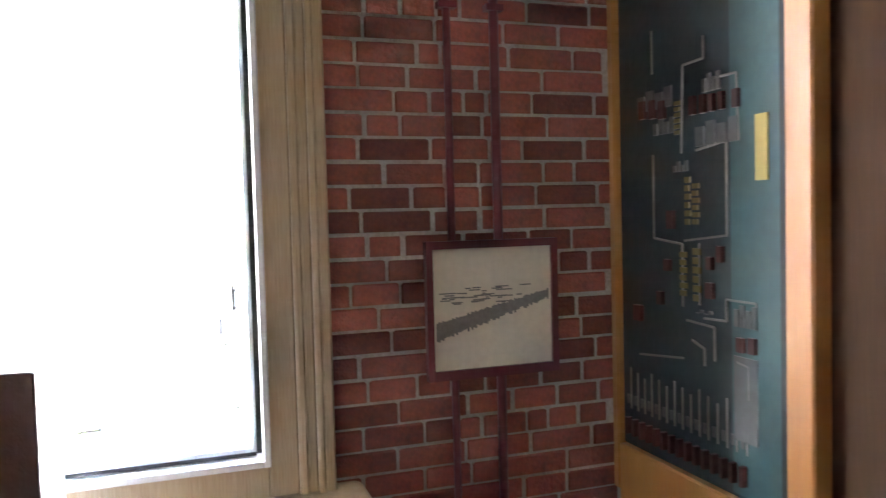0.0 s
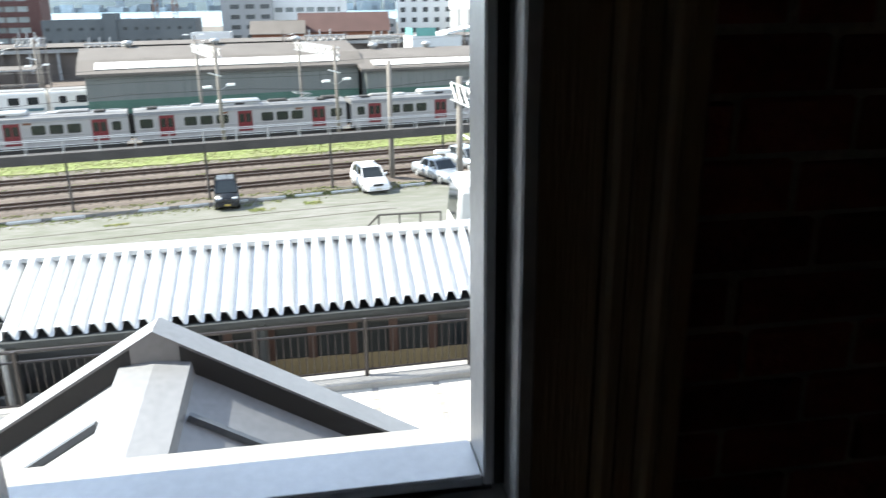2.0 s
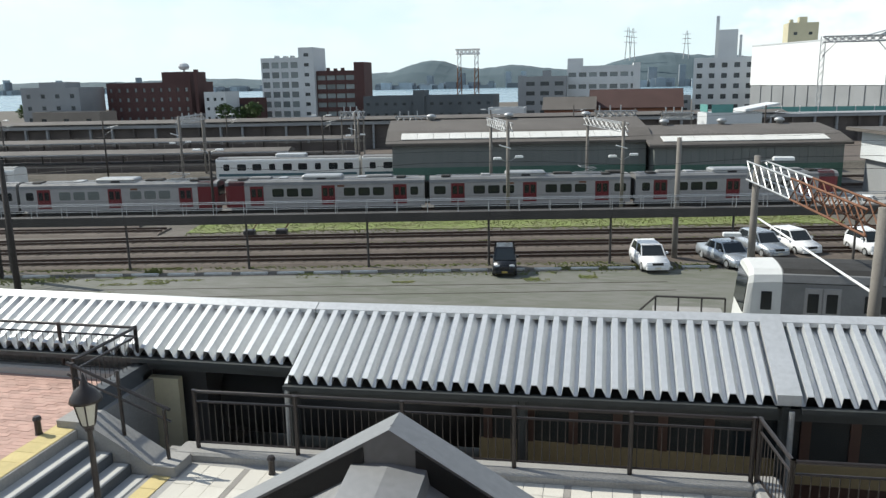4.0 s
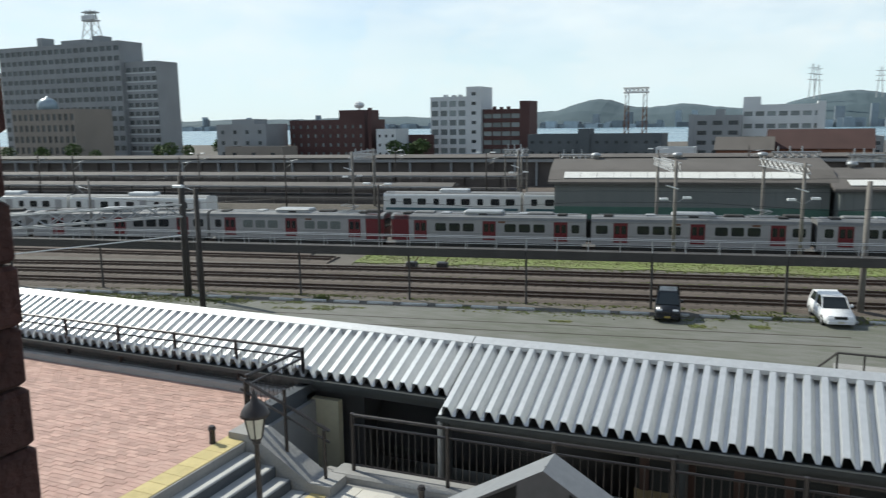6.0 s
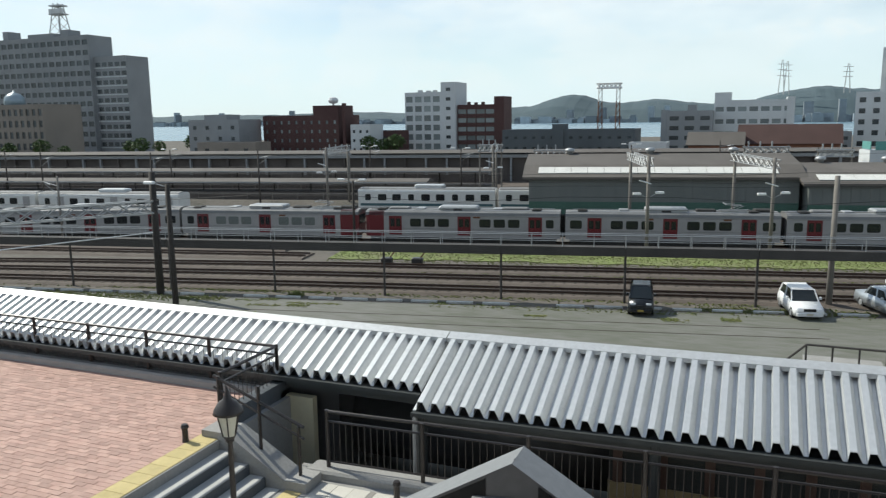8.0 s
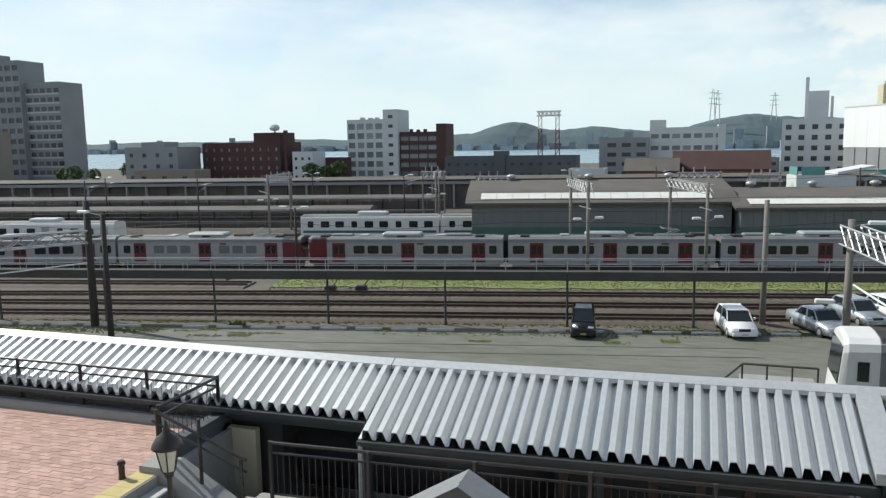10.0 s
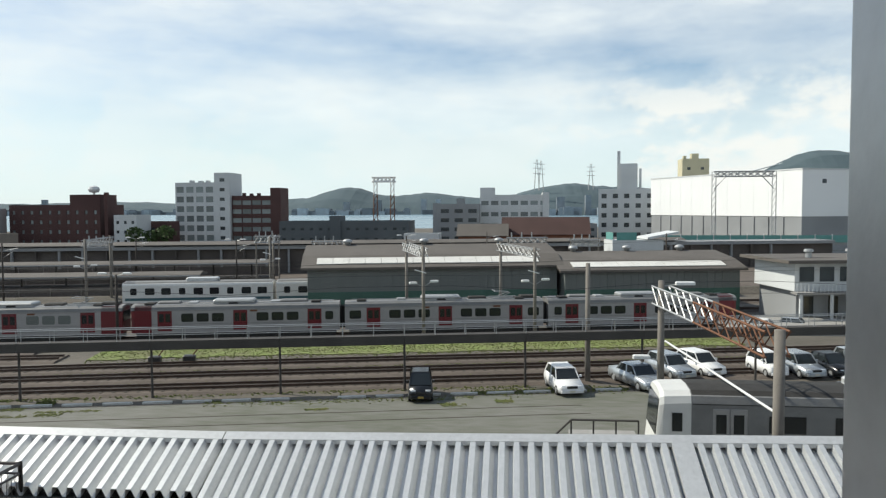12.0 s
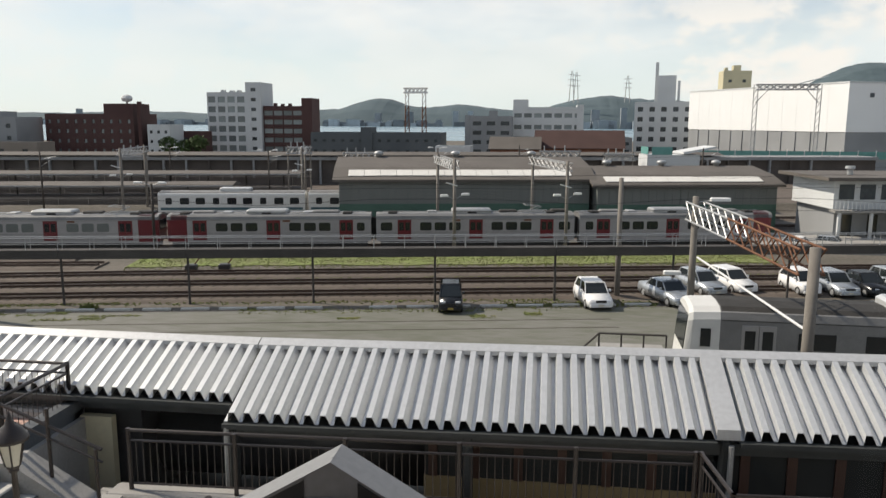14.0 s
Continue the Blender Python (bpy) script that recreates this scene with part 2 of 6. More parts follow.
CONC_WHITE = material("white_painted_facade", (0.62, 0.64, 0.64), 0.8, 0, 10, 0.12, 0.2, 0.1)
CONC_GREY = material("grey_facade", (0.3, 0.31, 0.315), 0.85, 0, 10, 0.12, 0.3, 0.1)
CONC_DARK = material("dark_slate_facade", (0.1, 0.115, 0.125), 0.8, 0, 10, 0.12, 0.3, 0.1)
CONC_BROWN = material("dark_brown_tile_facade", (0.085, 0.038, 0.034), 0.75, 0, 10, 0.12, 0.3, 0.1)
STONE = material("brown_grey_stone_facade", (0.27, 0.235, 0.2), 0.85, 0, 10, 0.12, 0.3, 0.15)
SHED_WHITE = material("white_warehouse_cladding", (0.83, 0.84, 0.83), 0.6, 0.05, 8, 0.1, 0.1, 0.05)
RED_ROOF = material("rust_red_roof", (0.065, 0.03, 0.024), 0.8, 0, 10, 0.3, 0.35, 0.2)
ORANGE_BRICK = material("orange_brick_wall", (0.2, 0.085, 0.05), 0.85, 0, 10, 0.5, 0.3, 0.2)
YELLOW_WALL = material("pale_yellow_wall", (0.58, 0.53, 0.36), 0.8, 0, 10, 0.3, 0.2, 0.1)
SEA = material("grey_blue_sea", (0.12, 0.21, 0.26), 0.25, 0, 0.2, 0.01, 0.3, 0.1, (0.16, 0.26, 0.3))
# the hills' blue-grey carries the distance haze in the colour itself
HILL = material("wooded_hill_haze_tint", (0.055, 0.085, 0.095), 0.95, 0, 0.05, 0.006, 0.4, 0.6, (0.085, 0.12, 0.135))
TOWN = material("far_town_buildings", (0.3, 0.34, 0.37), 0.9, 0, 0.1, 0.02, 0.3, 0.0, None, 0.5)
LEAF = material("dark_tree_leaves", (0.045, 0.085, 0.025), 0.8, 0, 5, 1, 0.4, 0.0, (0.08, 0.12, 0.03), 0.35)
BARK = material("tree_bark", (0.09, 0.07, 0.05), 0.9, 0, 20, 2, 0.3, 0.3)
CAR_WHITE = material("white_car_paint", (0.78, 0.78, 0.77), 0.25, 0, 20, 1, 0.05, 0.0)
CAR_SILVER = material("silver_car_paint", (0.45, 0.48, 0.5), 0.28, 0.6, 20, 1, 0.08, 0.0)
CAR_BLACK = material("black_car_paint", (0.012, 0.013, 0.014), 0.2, 0, 20, 1, 0.1, 0.0)
TYRE = material("tyre_rubber", (0.02, 0.02, 0.02), 0.9, 0, 30, 3, 0.2, 0.2)
LAMP_GLASS = material("frosted_lantern_glass", (0.6, 0.58, 0.48), 0.3, 0, 20, 2, 0.15, 0.0)
HEADLIGHT = material("clear_headlight", (0.7, 0.72, 0.74), 0.1, 0, 20, 2, 0.05, 0.0)
PLATE_YELLOW = material("yellow_plate", (0.4, 0.29, 0.07), 0.5, 0, 20, 2, 0.1, 0.0)
TEAL = material("teal_painted_fence", (0.12, 0.33, 0.3), 0.6, 0, 20, 1, 0.25, 0.05)
BLUE_DOME = material("blue_grey_dome", (0.3, 0.37, 0.41), 0.4, 0.2, 10, 0.5, 0.25, 0.05)
VIADUCT = material("brown_viaduct_fence", (0.11, 0.095, 0.085), 0.85, 0, 6, 0.25, 0.45, 0.2, (0.06, 0.05, 0.045), 0.15)
# pale panes: the light they reflect is mixed into the base colour
REFLECTION_GLASS = material("pale_glass_reflection_tint", (0.2, 0.23, 0.23), 0.15, 0, 3, 0.4, 0.3, 0.0, (0.13, 0.155, 0.16), 0.35)
GLASS = glass_material("window_pane_glass")


# ---- mesh building ----
class Shape:
    """Collects vertices and faces of one mesh."""

    def __init__(self):
        self.v, self.f = [], []

    def add(self, verts, faces):
        k = len(self.v)
        self.v += [tuple(p) for p in verts]
        self.f += [tuple(i + k for i in f) for f in faces]
        return self

    def box(self, x0, y0, z0, x1, y1, z1):
        return self.add([(x0, y0, z0), (x1, y0, z0), (x1, y1, z0), (x0, y1, z0), (x0, y0, z1), (x1, y0, z1), (x1, y1, z1), (x0, y1, z1)],
                        [(0, 3, 2, 1), (4, 5, 6, 7), (0, 1, 5, 4), (1, 2, 6, 5), (2, 3, 7, 6), (3, 0, 4, 7)])

    def soft_box(self, x0, y0, z0, x1, y1, z1, b):
        """A box with its upright and upper edges chamfered by b."""
        def ring(z, d):
            return [(x0 + d + b, y0 + d, z), (x1 - d - b, y0 + d, z), (x1 - d, y0 + d + b, z), (x1 - d, y1 - d - b, z),
                    (x1 - d - b, y1 - d, z), (x0 + d + b, y1 - d, z), (x0 + d, y1 - d - b, z), (x0 + d, y0 + d + b, z)]
        return self.loft([ring(z0, 0), ring(z1 - b, 0), ring(z1, b)])

    def loft(self, rings, closed=True, caps=True):
        n = len(rings[0])
        verts = [p for r in rings for p in r]
        faces = []
        for a in range(len(rings) - 1):
            for i in range(n if closed else n - 1):
                j = (i + 1) % n
                faces.append((a * n + i, a * n + j, (a + 1) * n + j, (a + 1) * n + i))
        if caps:
            faces += [tuple(reversed(range(n))), tuple((len(rings) - 1) * n + i for i in range(n))]
        return self.add(verts, faces)

    def bar(self, p, q, w, h=None):
        """A square bar from p to q."""
        return self.rod(p, q, w * 0.7071, None if h is None else h * 0.7071, 4, radians(45))

    def rod(self, p, q, r0, r1=None, n=8, turn=0.0):
        p, q = Vector(p), Vector(q)
        r1 = r0 if r1 is None else r1
        d = (q - p).normalized()
        up = Vector((0, 0, 1)) if abs(d.z) < 0.95 else Vector((0, 1, 0))
        a = d.cross(up).normalized()
        b = a.cross(d).normalized()
        rings = []
        for c, r in ((p, r0), (q, r1)):
            rings.append([c + (a * math.cos(turn + 2 * math.pi * i / n) + b * math.sin(turn + 2 * math.pi * i / n)) * r for i in range(n)])
        return self.loft(rings)

    def turned(self, profile, x=0, y=0, n=14):
        """A body of revolution round the upright at x, y, from (radius, z) pairs."""
        return self.loft([[(x + r * math.cos(2 * math.pi * i / n), y + r * math.sin(2 * math.pi * i / n), z) for i in range(n)] for r, z in profile])

    def mesh(self, name, mat):
        me = bpy.data.meshes.new(name)
        me.from_pydata(self.v, [], self.f)
        bm = bmesh.new()
        bm.from_mesh(me)
        bmesh.ops.recalc_face_normals(bm, faces=bm.faces)
        bm.to_mesh(me)
        bm.free()
        me.materials.append(mat)
        return me


def thing(name, x, y, z, rz=0, label="", category="", group="", kind=""):
    ob = new(name)
    ob.empty_display_size = 0.2
    ob.matrix_world = pose(x, y, z, 0, 0, rz)
    return tagged(ob, label, category, group, kind)


def part(name, shape, mat, parent, label="", smooth=False):
    me = shape if isinstance(shape, bpy.types.Mesh) else shape.mesh(name, mat)
    if smooth:
        me.polygons.foreach_set("use_smooth", [True] * len(me.polygons))
    ob = new(name, me)
    ob.parent = parent
    return tagged(ob, label)


def solid(name, shape, mat, label="", category="", group="", kind=""):
    return tagged(new(name, shape.mesh(name, mat)), label, category, group, kind)


def piece(name, me, parent, x, y, z, rz=0):
    ob = new(name, me)
    ob.parent = parent
    ob.matrix_basis = pose(x, y, z, 0, 0, rz)
    return ob

# ---- ground, yard and sea ----
YARD = 11.0                                     # degrees by which the tracks turn from the building's front
YU = Vector((math.cos(radians(YARD)), math.sin(radians(YARD)), 0))
YN = Vector((-math.sin(radians(YARD)), math.cos(radians(YARD)), 0))


def yard(u, c, z=0.0):
    """A point u along the tracks and c across them."""
    p = YU * u + YN * c
    return (p.x, p.y, z)


def strip(name, u0, u1, c0, c1, z, mat, label, category, kind="structure", thick=0.05, steps=1, wobble=0.0):
    s = Shape()
    rng = random.Random(name)
    lo, hi = [], []
    for i in range(steps + 1):
        u = u0 + (u1 - u0) * i / steps
        lo.append((u, c0 + rng.uniform(-wobble, wobble)))
        hi.append((u, c1 + rng.uniform(-wobble, wobble)))
    ring = lo + hi[::-1]
    s.loft([[yard(u, c, z - thick) for u, c in ring], [yard(u, c, z) for u, c in ring]])
    return solid(name, s, mat, label, category, "", kind)


LOW = -1.0                                     # the running lines lie in a shallow cutting
g = Shape()
rows = [(-300, 0), (66.3, 0), (67.6, LOW), (103, LOW), (105, 0), (300, 0), (452, 0), (470, -9), (5000, -30)]
for k in range(len(rows) - 1):
    (ca, za), (cb_, zb) = rows[k], rows[k + 1]
    g.add([yard(-4800, ca, za), yard(4800, ca, za), yard(4800, cb_, zb), yard(-4800, cb_, zb)], [(0, 1, 2, 3)])
solid("ground", g, EARTH, "brown gravelly railway yard ground", "ground", "", "structure")
s = Shape().add([(-4800, 180, -2.2), (4800, 180, -2.2), (4800, 4900, -2.2), (-4800, 4900, -2.2)], [(0, 1, 2, 3)])
solid("water", s, SEA, "grey blue strait between the town and hills", "sea", "", "structure")
strip("road", -90, 60, 18.5, 45.6, 0.02, ASPHALT, "worn grey asphalt yard with patches of weeds", "yard", thick=0.06)

strip("far_yard", -260, 110, 106, 205, 0.03, BALLAST, "dark far yard ground between platforms", "yard", thick=0.05)
for c in (42.7, 40.9):
    strip("embedded_rail", -80, 12, c, c + 0.07, 0.035, RAIL, "old rail sunk in the asphalt", "rail", thick=0.03)
# white kerb blocks along the edge of the asphalt
kerb = thing("kerb", 0, 0, 0, 0, "row of worn white kerb blocks along asphalt", "kerb", "", "structure")
kb = Shape().soft_box(-0.85, -0.11, 0, 0.85, 0.13, 0.13, 0.02).mesh("kerb_block", WHITE_LINE)
for i in range(58):
    if i % 9 in (4,):
        continue
    x, y, z = yard(-75 + i * 2.3, 46.1)
    piece("kerb_block", kb, kerb, x, y, 0.0, YARD + (i * 37 % 5 - 2) * 0.4)


def track(c, u0=-110, u1=70, bend=0.0):
    label = "railway track of rusty rails on dark ballast"
    tr = thing("railway_track", 0, 0, 0, 0, label, "track", "yard tracks", "structure")
    n = 8
    bed, ra, rb = Shape(), Shape(), Shape()

    def at(u, d, z):
        return yard(u, c + d + bend * max(0, -u / 60.0) ** 2, z + (LOW if 66 < c < 103 else 0))
    us = [u0 + (u1 - u0) * i / n for i in range(n + 1)]
    bed.loft([[at(u, -1.7, 0), at(u, -1.3, 0.14), at(u, 1.3, 0.14), at(u, 1.7, 0)] for u in us])
    for rail, d in ((ra, -0.53), (rb, 0.53)):
        rail.loft([[at(u, d - 0.05, 0.17), at(u, d - 0.05, 0.33), at(u, d + 0.05, 0.33), at(u, d + 0.05, 0.17)] for u in us])
    part("ballast_bed", bed, BALLAST, tr, "dark brown stone ballast")
    part("rail", ra, RAIL, tr)
    part("rail", rb, RAIL, tr)
    sl = Shape()
    u = u0
    while u < u1:
        p, q = at(u, -1.0, 0.09), at(u, 1.0, 0.09)
        sl.bar(p, q, 0.14)
        u += 0.75 if c < 60 else 1.5
    tagged(part("sleepers", sl, SLEEPER, tr), "", "", "", "stuff")
    return tr


for c, bend in ((49.6, -1.0), (53.2, -1.5), (57.0, -2.5), (75.0, 0), (69.5, 0), (88.0, 0), (95.6, 0), (81.0, 0)):
    track(c, bend=bend)
for c, u1 in ((60.8, -24), (64.4, -27)):
    track(c, -110, u1)

# grass between the tracks
rg = random.Random(5)


def grass_patch(u0, u1, c0, c1, z=0.03, n=900, h=0.28):
    s = Shape()
    for _ in range(n):
        u, c = rg.uniform(u0, u1), rg.gauss((c0 + c1) / 2, (c1 - c0) / 4)
        r, a = rg.uniform(0.03, 0.08), rg.uniform(0, 3.14)
        p = Vector(yard(u, c, z - 0.03))
        hh = h * rg.uniform(0.3, 1.0)
        for k in range(3):
            b = a + k * 2.1
            d = Vector((math.cos(b), math.sin(b), 0)) * r
            e = Vector((-d.y, d.x, 0)) * 0.6
            s.add([p - d - e, p + d - e, p + d * 0.7 + e + Vector((0, 0, hh)), p - d * 0.7 + e + Vector((0, 0, hh * 0.8))], [(0, 1, 2, 3)])
    return solid("grass", s, GRASS, "bright green rough grass between railway tracks", "grass", "", "stuff")


strip("grass_verge", -22, 31, 60.4, 65.8, 0.05, GRASS_BED, "strip of bright green grass beside tracks", "grass", "structure", 0.05, 26, 0.5)
grass_patch(-22, 31, 59.4, 66.6, n=14000, h=0.1)
grass_patch(-34, -18, 47.6, 48.6, n=2200, h=0.1)
grass_patch(-38, -24, 44.2, 46.0, n=1100, h=0.1)
grass_patch(-10, 6, 44.6, 46.0, n=500, h=0.08)
grass_patch(6, 16, 45.4, 47.4, n=600, h=0.1)
grass_patch(-60, 30, 54.6, 55.8, n=2200, h=0.1)
grass_patch(-70, 34, 50.8, 52.0, n=1500, h=0.08)
grass_patch(-60, 10, 47.3, 48.5, n=1600, h=0.1)
for i in range(26):
    u, c = rg.uniform(-60, 12), rg.choice((45.6, 44.9, 43.6, 41.8, 38.5)) + rg.uniform(-0.5, 0.5)
    grass_patch(u, u + rg.uniform(0.6, 4.0), c, c + rg.uniform(0.3, 0.9), n=rg.randint(60, 260), h=0.06)
grass_patch(-20, -19, 46.3, 47.0, n=70, h=0.3)


# ---- trains ----
def rounded_profile(w, z0, z1, crown):
    return [(-w, z0), (-w, z1 - crown), (-w * 0.93, z1 - crown * 0.45), (-w * 0.7, z1 - crown * 0.12), (0, z1),
            (w * 0.7, z1 - crown * 0.12), (w * 0.93, z1 - crown * 0.45), (w, z1 - crown), (w, z0)]


def window_mesh(w, h, mat):
    """A rounded window pane, 3 cm deep, facing -y."""
    b = 0.1
    ring = [(-w / 2 + b, -h / 2), (w / 2 - b, -h / 2), (w / 2, -h / 2 + b), (w / 2, h / 2 - b), (w / 2 - b, h / 2), (-w / 2 + b, h / 2), (-w / 2, h / 2 - b), (-w / 2, -h / 2 + b)]
    return Shape().loft([[(x, 0.02, z) for x, z in ring], [(x, -0.015, z) for x, z in ring]]).mesh("window", mat)


WIN_DARK, WIN_BLIND = window_mesh(1.12, 0.8, DARK_GLASS), window_mesh(1.12, 0.8, BLIND_GLASS)
WIN_SMALL = window_mesh(0.75, 0.8, DARK_GLASS)
DOOR_RED = Shape().soft_box(-0.66, -0.02, 1.12, 0.66, 0.02, 3.0, 0.015).mesh("door", TRAIN_RED)
DOOR_PANE = Shape().box(-0.22, -0.03, 1.95, 0.22, 0.01, 2.75).mesh("door_window", DARK_GLASS)
WHEEL = Shape().rod((0, -0.07, 0), (0, 0.07, 0), 0.43, 0.4, 16).mesh("wheel", UNDER)


def commuter_car(x, y, rz, cab=0, blinds=False, panto=False, group="red and silver commuter train", second=True):
    """A 20 m stainless commuter car; cab: -1 or 1 for a red end, 0 for none."""
    label = "silver commuter train car with red doors"
    if cab:
        label = "silver commuter train car with red cab end"
    car = thing("train_car", x, y, -0.02 + LOW, rz, label, "train", group)
    L, w = 9.75, 1.42
    x0, x1 = -L + (1.9 if cab < 0 else 0), L - (1.9 if cab > 0 else 0)
    prof = rounded_profile(w, 0.95, 3.62, 0.55)
    body, roof = Shape(), Shape()
    body.loft([[(xx, yy, zz) for yy, zz in [(-w, 0.95), (-w, 3.1), (w, 3.1), (w, 0.95)]] for xx in (x0, x1)])
    up = [(-w - 0.02, 3.08)] + [p for p in prof if p[1] > 3.06] + [(w + 0.02, 3.08)]
    roof.loft([[(xx, yy, zz) for yy, zz in up] for xx in (-L, L)])
    part("body", body, TRAIN_SILVER, car, "ribbed stainless steel side")
    part("roof", roof, TRAIN_ROOF, car, "dull grey curved roof")
    if cab:
        nose = Shape()
        a, b = (x0, -L) if cab < 0 else (x1, L)
        k = 0.35 * cab
        nose.loft([[(a, yy, zz) for yy, zz in prof], [(b - k, yy, zz) for yy, zz in prof], [(b, yy * 0.86, 1.0 + (zz - 1.0) * 0.94) for yy, zz in prof]])
        n = part("cab", nose, TRAIN_RED, car, "bright red cab end")
        part("windscreen", Shape().box(b - 0.02, -1.0, 2.1, b + 0.04, 1.0, 3.0), DARK_GLASS, n)
    part("underframe", Shape().box(-L + 0.4, -1.15, 0.35, L - 0.4, 1.15, 0.96), UNDER, car, "dark equipment boxes below floor")
    for bx in (-6.9, 6.9):
        bogie = part("bogie", Shape().box(bx - 1.5, -1.05, 0.2, bx + 1.5, 1.05, 0.55), UNDER, car)
        for wx in (-1.05, 1.05):
            for wy in (-0.53, 0.53):
                piece("wheel", WHEEL, bogie, bx + wx, wy, 0.43)
    pane = WIN_BLIND if blinds else WIN_DARK
    doors = [d - 0.35 * cab for d in (-7.0, 0.0, 7.0)]
    for side in (-1, 1):
        turn = 0 if side < 0 else 180
        for d in doors:
            door = piece("door", DOOR_RED, car, d, side * w, 0, turn)
            piece("door_window", DOOR_PANE, door, -0.3, 0, 0)
            piece("door_window", DOOR_PANE, door, 0.3, 0, 0)
        for mid in (-3.5, 3.5):
            for k in (-1.42, 0, 1.42):
                piece("window", pane, car, mid + k - 0.35 * cab, side * w, 2.35, turn)
        for e in (-1, 1):
            if e != cab:
                piece("window", WIN_SMALL if cab else pane, car, e * 8.75, side * w, 2.35, turn)
    part("gangway", Shape().box(-L - 0.3 if cab >= 0 else L - 0.05, -0.6, 1.0, -L + 0.05 if cab >= 0 else L + 0.3, 0.6, 3.1), UNDER, car)
    ac = Shape().soft_box(-2.3, -0.95, 3.55, 1.6, 0.95, 3.95, 0.12)
    part("air_conditioner", ac, GALV, car, "pale box shaped roof air conditioner")
    if panto:
        pg = Shape()
        for yy in (-0.7, 0.7):
            pg.rod((5.2, yy, 3.6), (6.6, yy * 0.7, 4.15), 0.03, n=5)
            pg.rod((6.6, yy * 0.7, 4.15), (5.0, yy, 4.3), 0.03, n=5)
        pg.bar((5.0, -0.9, 4.32), (5.0, 0.9, 4.32), 0.06)
        pg.box(4.6, -0.8, 3.58, 7.4, -0.66, 3.7).box(4.6, 0.66, 3.58, 7.4, 0.8, 3.7)
        part("pantograph", pg, GALV, car, "folded grey pantograph")
        part("roof_equipment", Shape().soft_box(7.6, -0.6, 3.5, 9.2, 0.6, 3.85, 0.08), UNDER, car)
        part("roof_equipment", Shape().soft_box(2.4, -0.5, 3.5, 4.2, 0.5, 3.8, 0.08), UNDER, car)
    if not panto:
        part("roof_vent", Shape().soft_box(4.0, -0.5, 3.5, 6.6, 0.5, 3.82, 0.1), TRAIN_ROOF, car)
        part("roof_vent", Shape().soft_box(-7.5, -0.5, 3.5, -5.4, 0.5, 3.8, 0.1), TRAIN_ROOF, car)
    for yy in (-0.9, 0.9):
        part("roof_conduit", Shape().rod((-L + 0.6, yy, 3.56), (L - 0.6, yy, 3.56), 0.05, n=6), GALV, car)
    for k in range(5):
        part("roof_box", Shape().soft_box(-8.6 + k * 3.9, -1.0 + 0.5 * (k % 2), 3.5, -7.7 + k * 3.9, 0.2 + 0.5 * (k % 2), 3.72, 0.05), GALV if k % 2 else UNDER, car)
    for zz in (1.25, 1.5, 1.75, 3.0):
        part("side_bead", Shape().box(x0 + 0.05, -w - 0.014, zz, x1 - 0.05, -w + 0.005, zz + 0.03), TRAIN_ROOF, car)
    for d in (-1.9, 5.1) if not cab else (1.6,):
        part("destination_sign", Shape().box(d - 0.35, -w - 0.02, 2.84, d + 0.35, -w + 0.01, 3.02), RUST, car, "orange lettered destination display")
    return car


TRAIN_C = 75.0
for u, cab, blinds, panto in ((-12.9, -1, False, False), (7.1, 0, False, True), (27.1, 1, False, False), (-33.2, 1, True, True), (-53.2, 0, False, False), (-73.2, 0, False, True)):
    back = max(0.0, -u - 36.0)                  # the west end of the train follows a bend
    x, y, _ = yard(u, TRAIN_C - 0.0045 * back * back)
    commuter_car(x, y, YARD + math.degrees(0.009 * back), cab, blinds, panto)


def local_car(x, y, rz, length, body_mat, band_mat, label, group, big=False):
    """A plainer far car: body with band, windows, roof boxes."""
    car = thing("train_car", x, y, 0.33 + LOW, rz, label, "train", group)
    L, w = length / 2, 1.42
    part("body", Shape().loft([[(xx, yy, zz) for yy, zz in rounded_profile(w, 0.95, 3.5, 0.4)] for xx in (-L, L)]), body_mat, car)
    part("roof", Shape().loft([[(xx, yy * 0.97, zz) for yy, zz in [(-w, 3.2), (-w * 0.8, 3.5), (0, 3.62), (w * 0.8, 3.5), (w, 3.2)]] for xx in (-L + 0.1, L - 0.1)]), TRAIN_ROOF, car)
    part("band", Shape().box(-L + 0.3, -w - 0.012, 1.3, L - 0.3, -w + 0.01, 1.62), band_mat, car, "dark colour band")
    part("underframe", Shape().box(-L + 0.4, -1.1, 0.0, L - 0.4, 1.1, 0.96), UNDER, car)
    n = int(length / 1.9)
    for i in range(n):
        xx = -L + 1.3 + i * (length - 2.6) / (n - 1)
        if big and i % 4 == 1:
            part("door", Shape().box(xx - 0.5, -w - 0.02, 1.05, xx + 0.5, -w + 0.01, 3.0), TRAIN_SILVER, car)
            continue
        piece("window", WIN_DARK if i % 3 else WIN_SMALL, car, xx, -w, 2.4)
    part("air_conditioner", Shape().soft_box(-1.6, -0.8, 3.5, 2.2, 0.8, 3.95, 0.12), CONC_WHITE if big else CANOPY, car)
    return car


for i in range(2):
    x, y, _ = yard(-20.9 + i * 18.2, 95.6)
    local_car(x, y, YARD, 17.8, TRAIN_WHITE, TRAIN_GREEN, "white local train car with a teal band", "white and teal local train")
for i in range(3):
    x, y, _ = yard(-101.3 + i * 20.3, 88.0)
    local_car(x, y, YARD, 19.8, TRAIN_WHITE, TRAIN_WHITE, "white express train car with dark windows", "white express train", True)


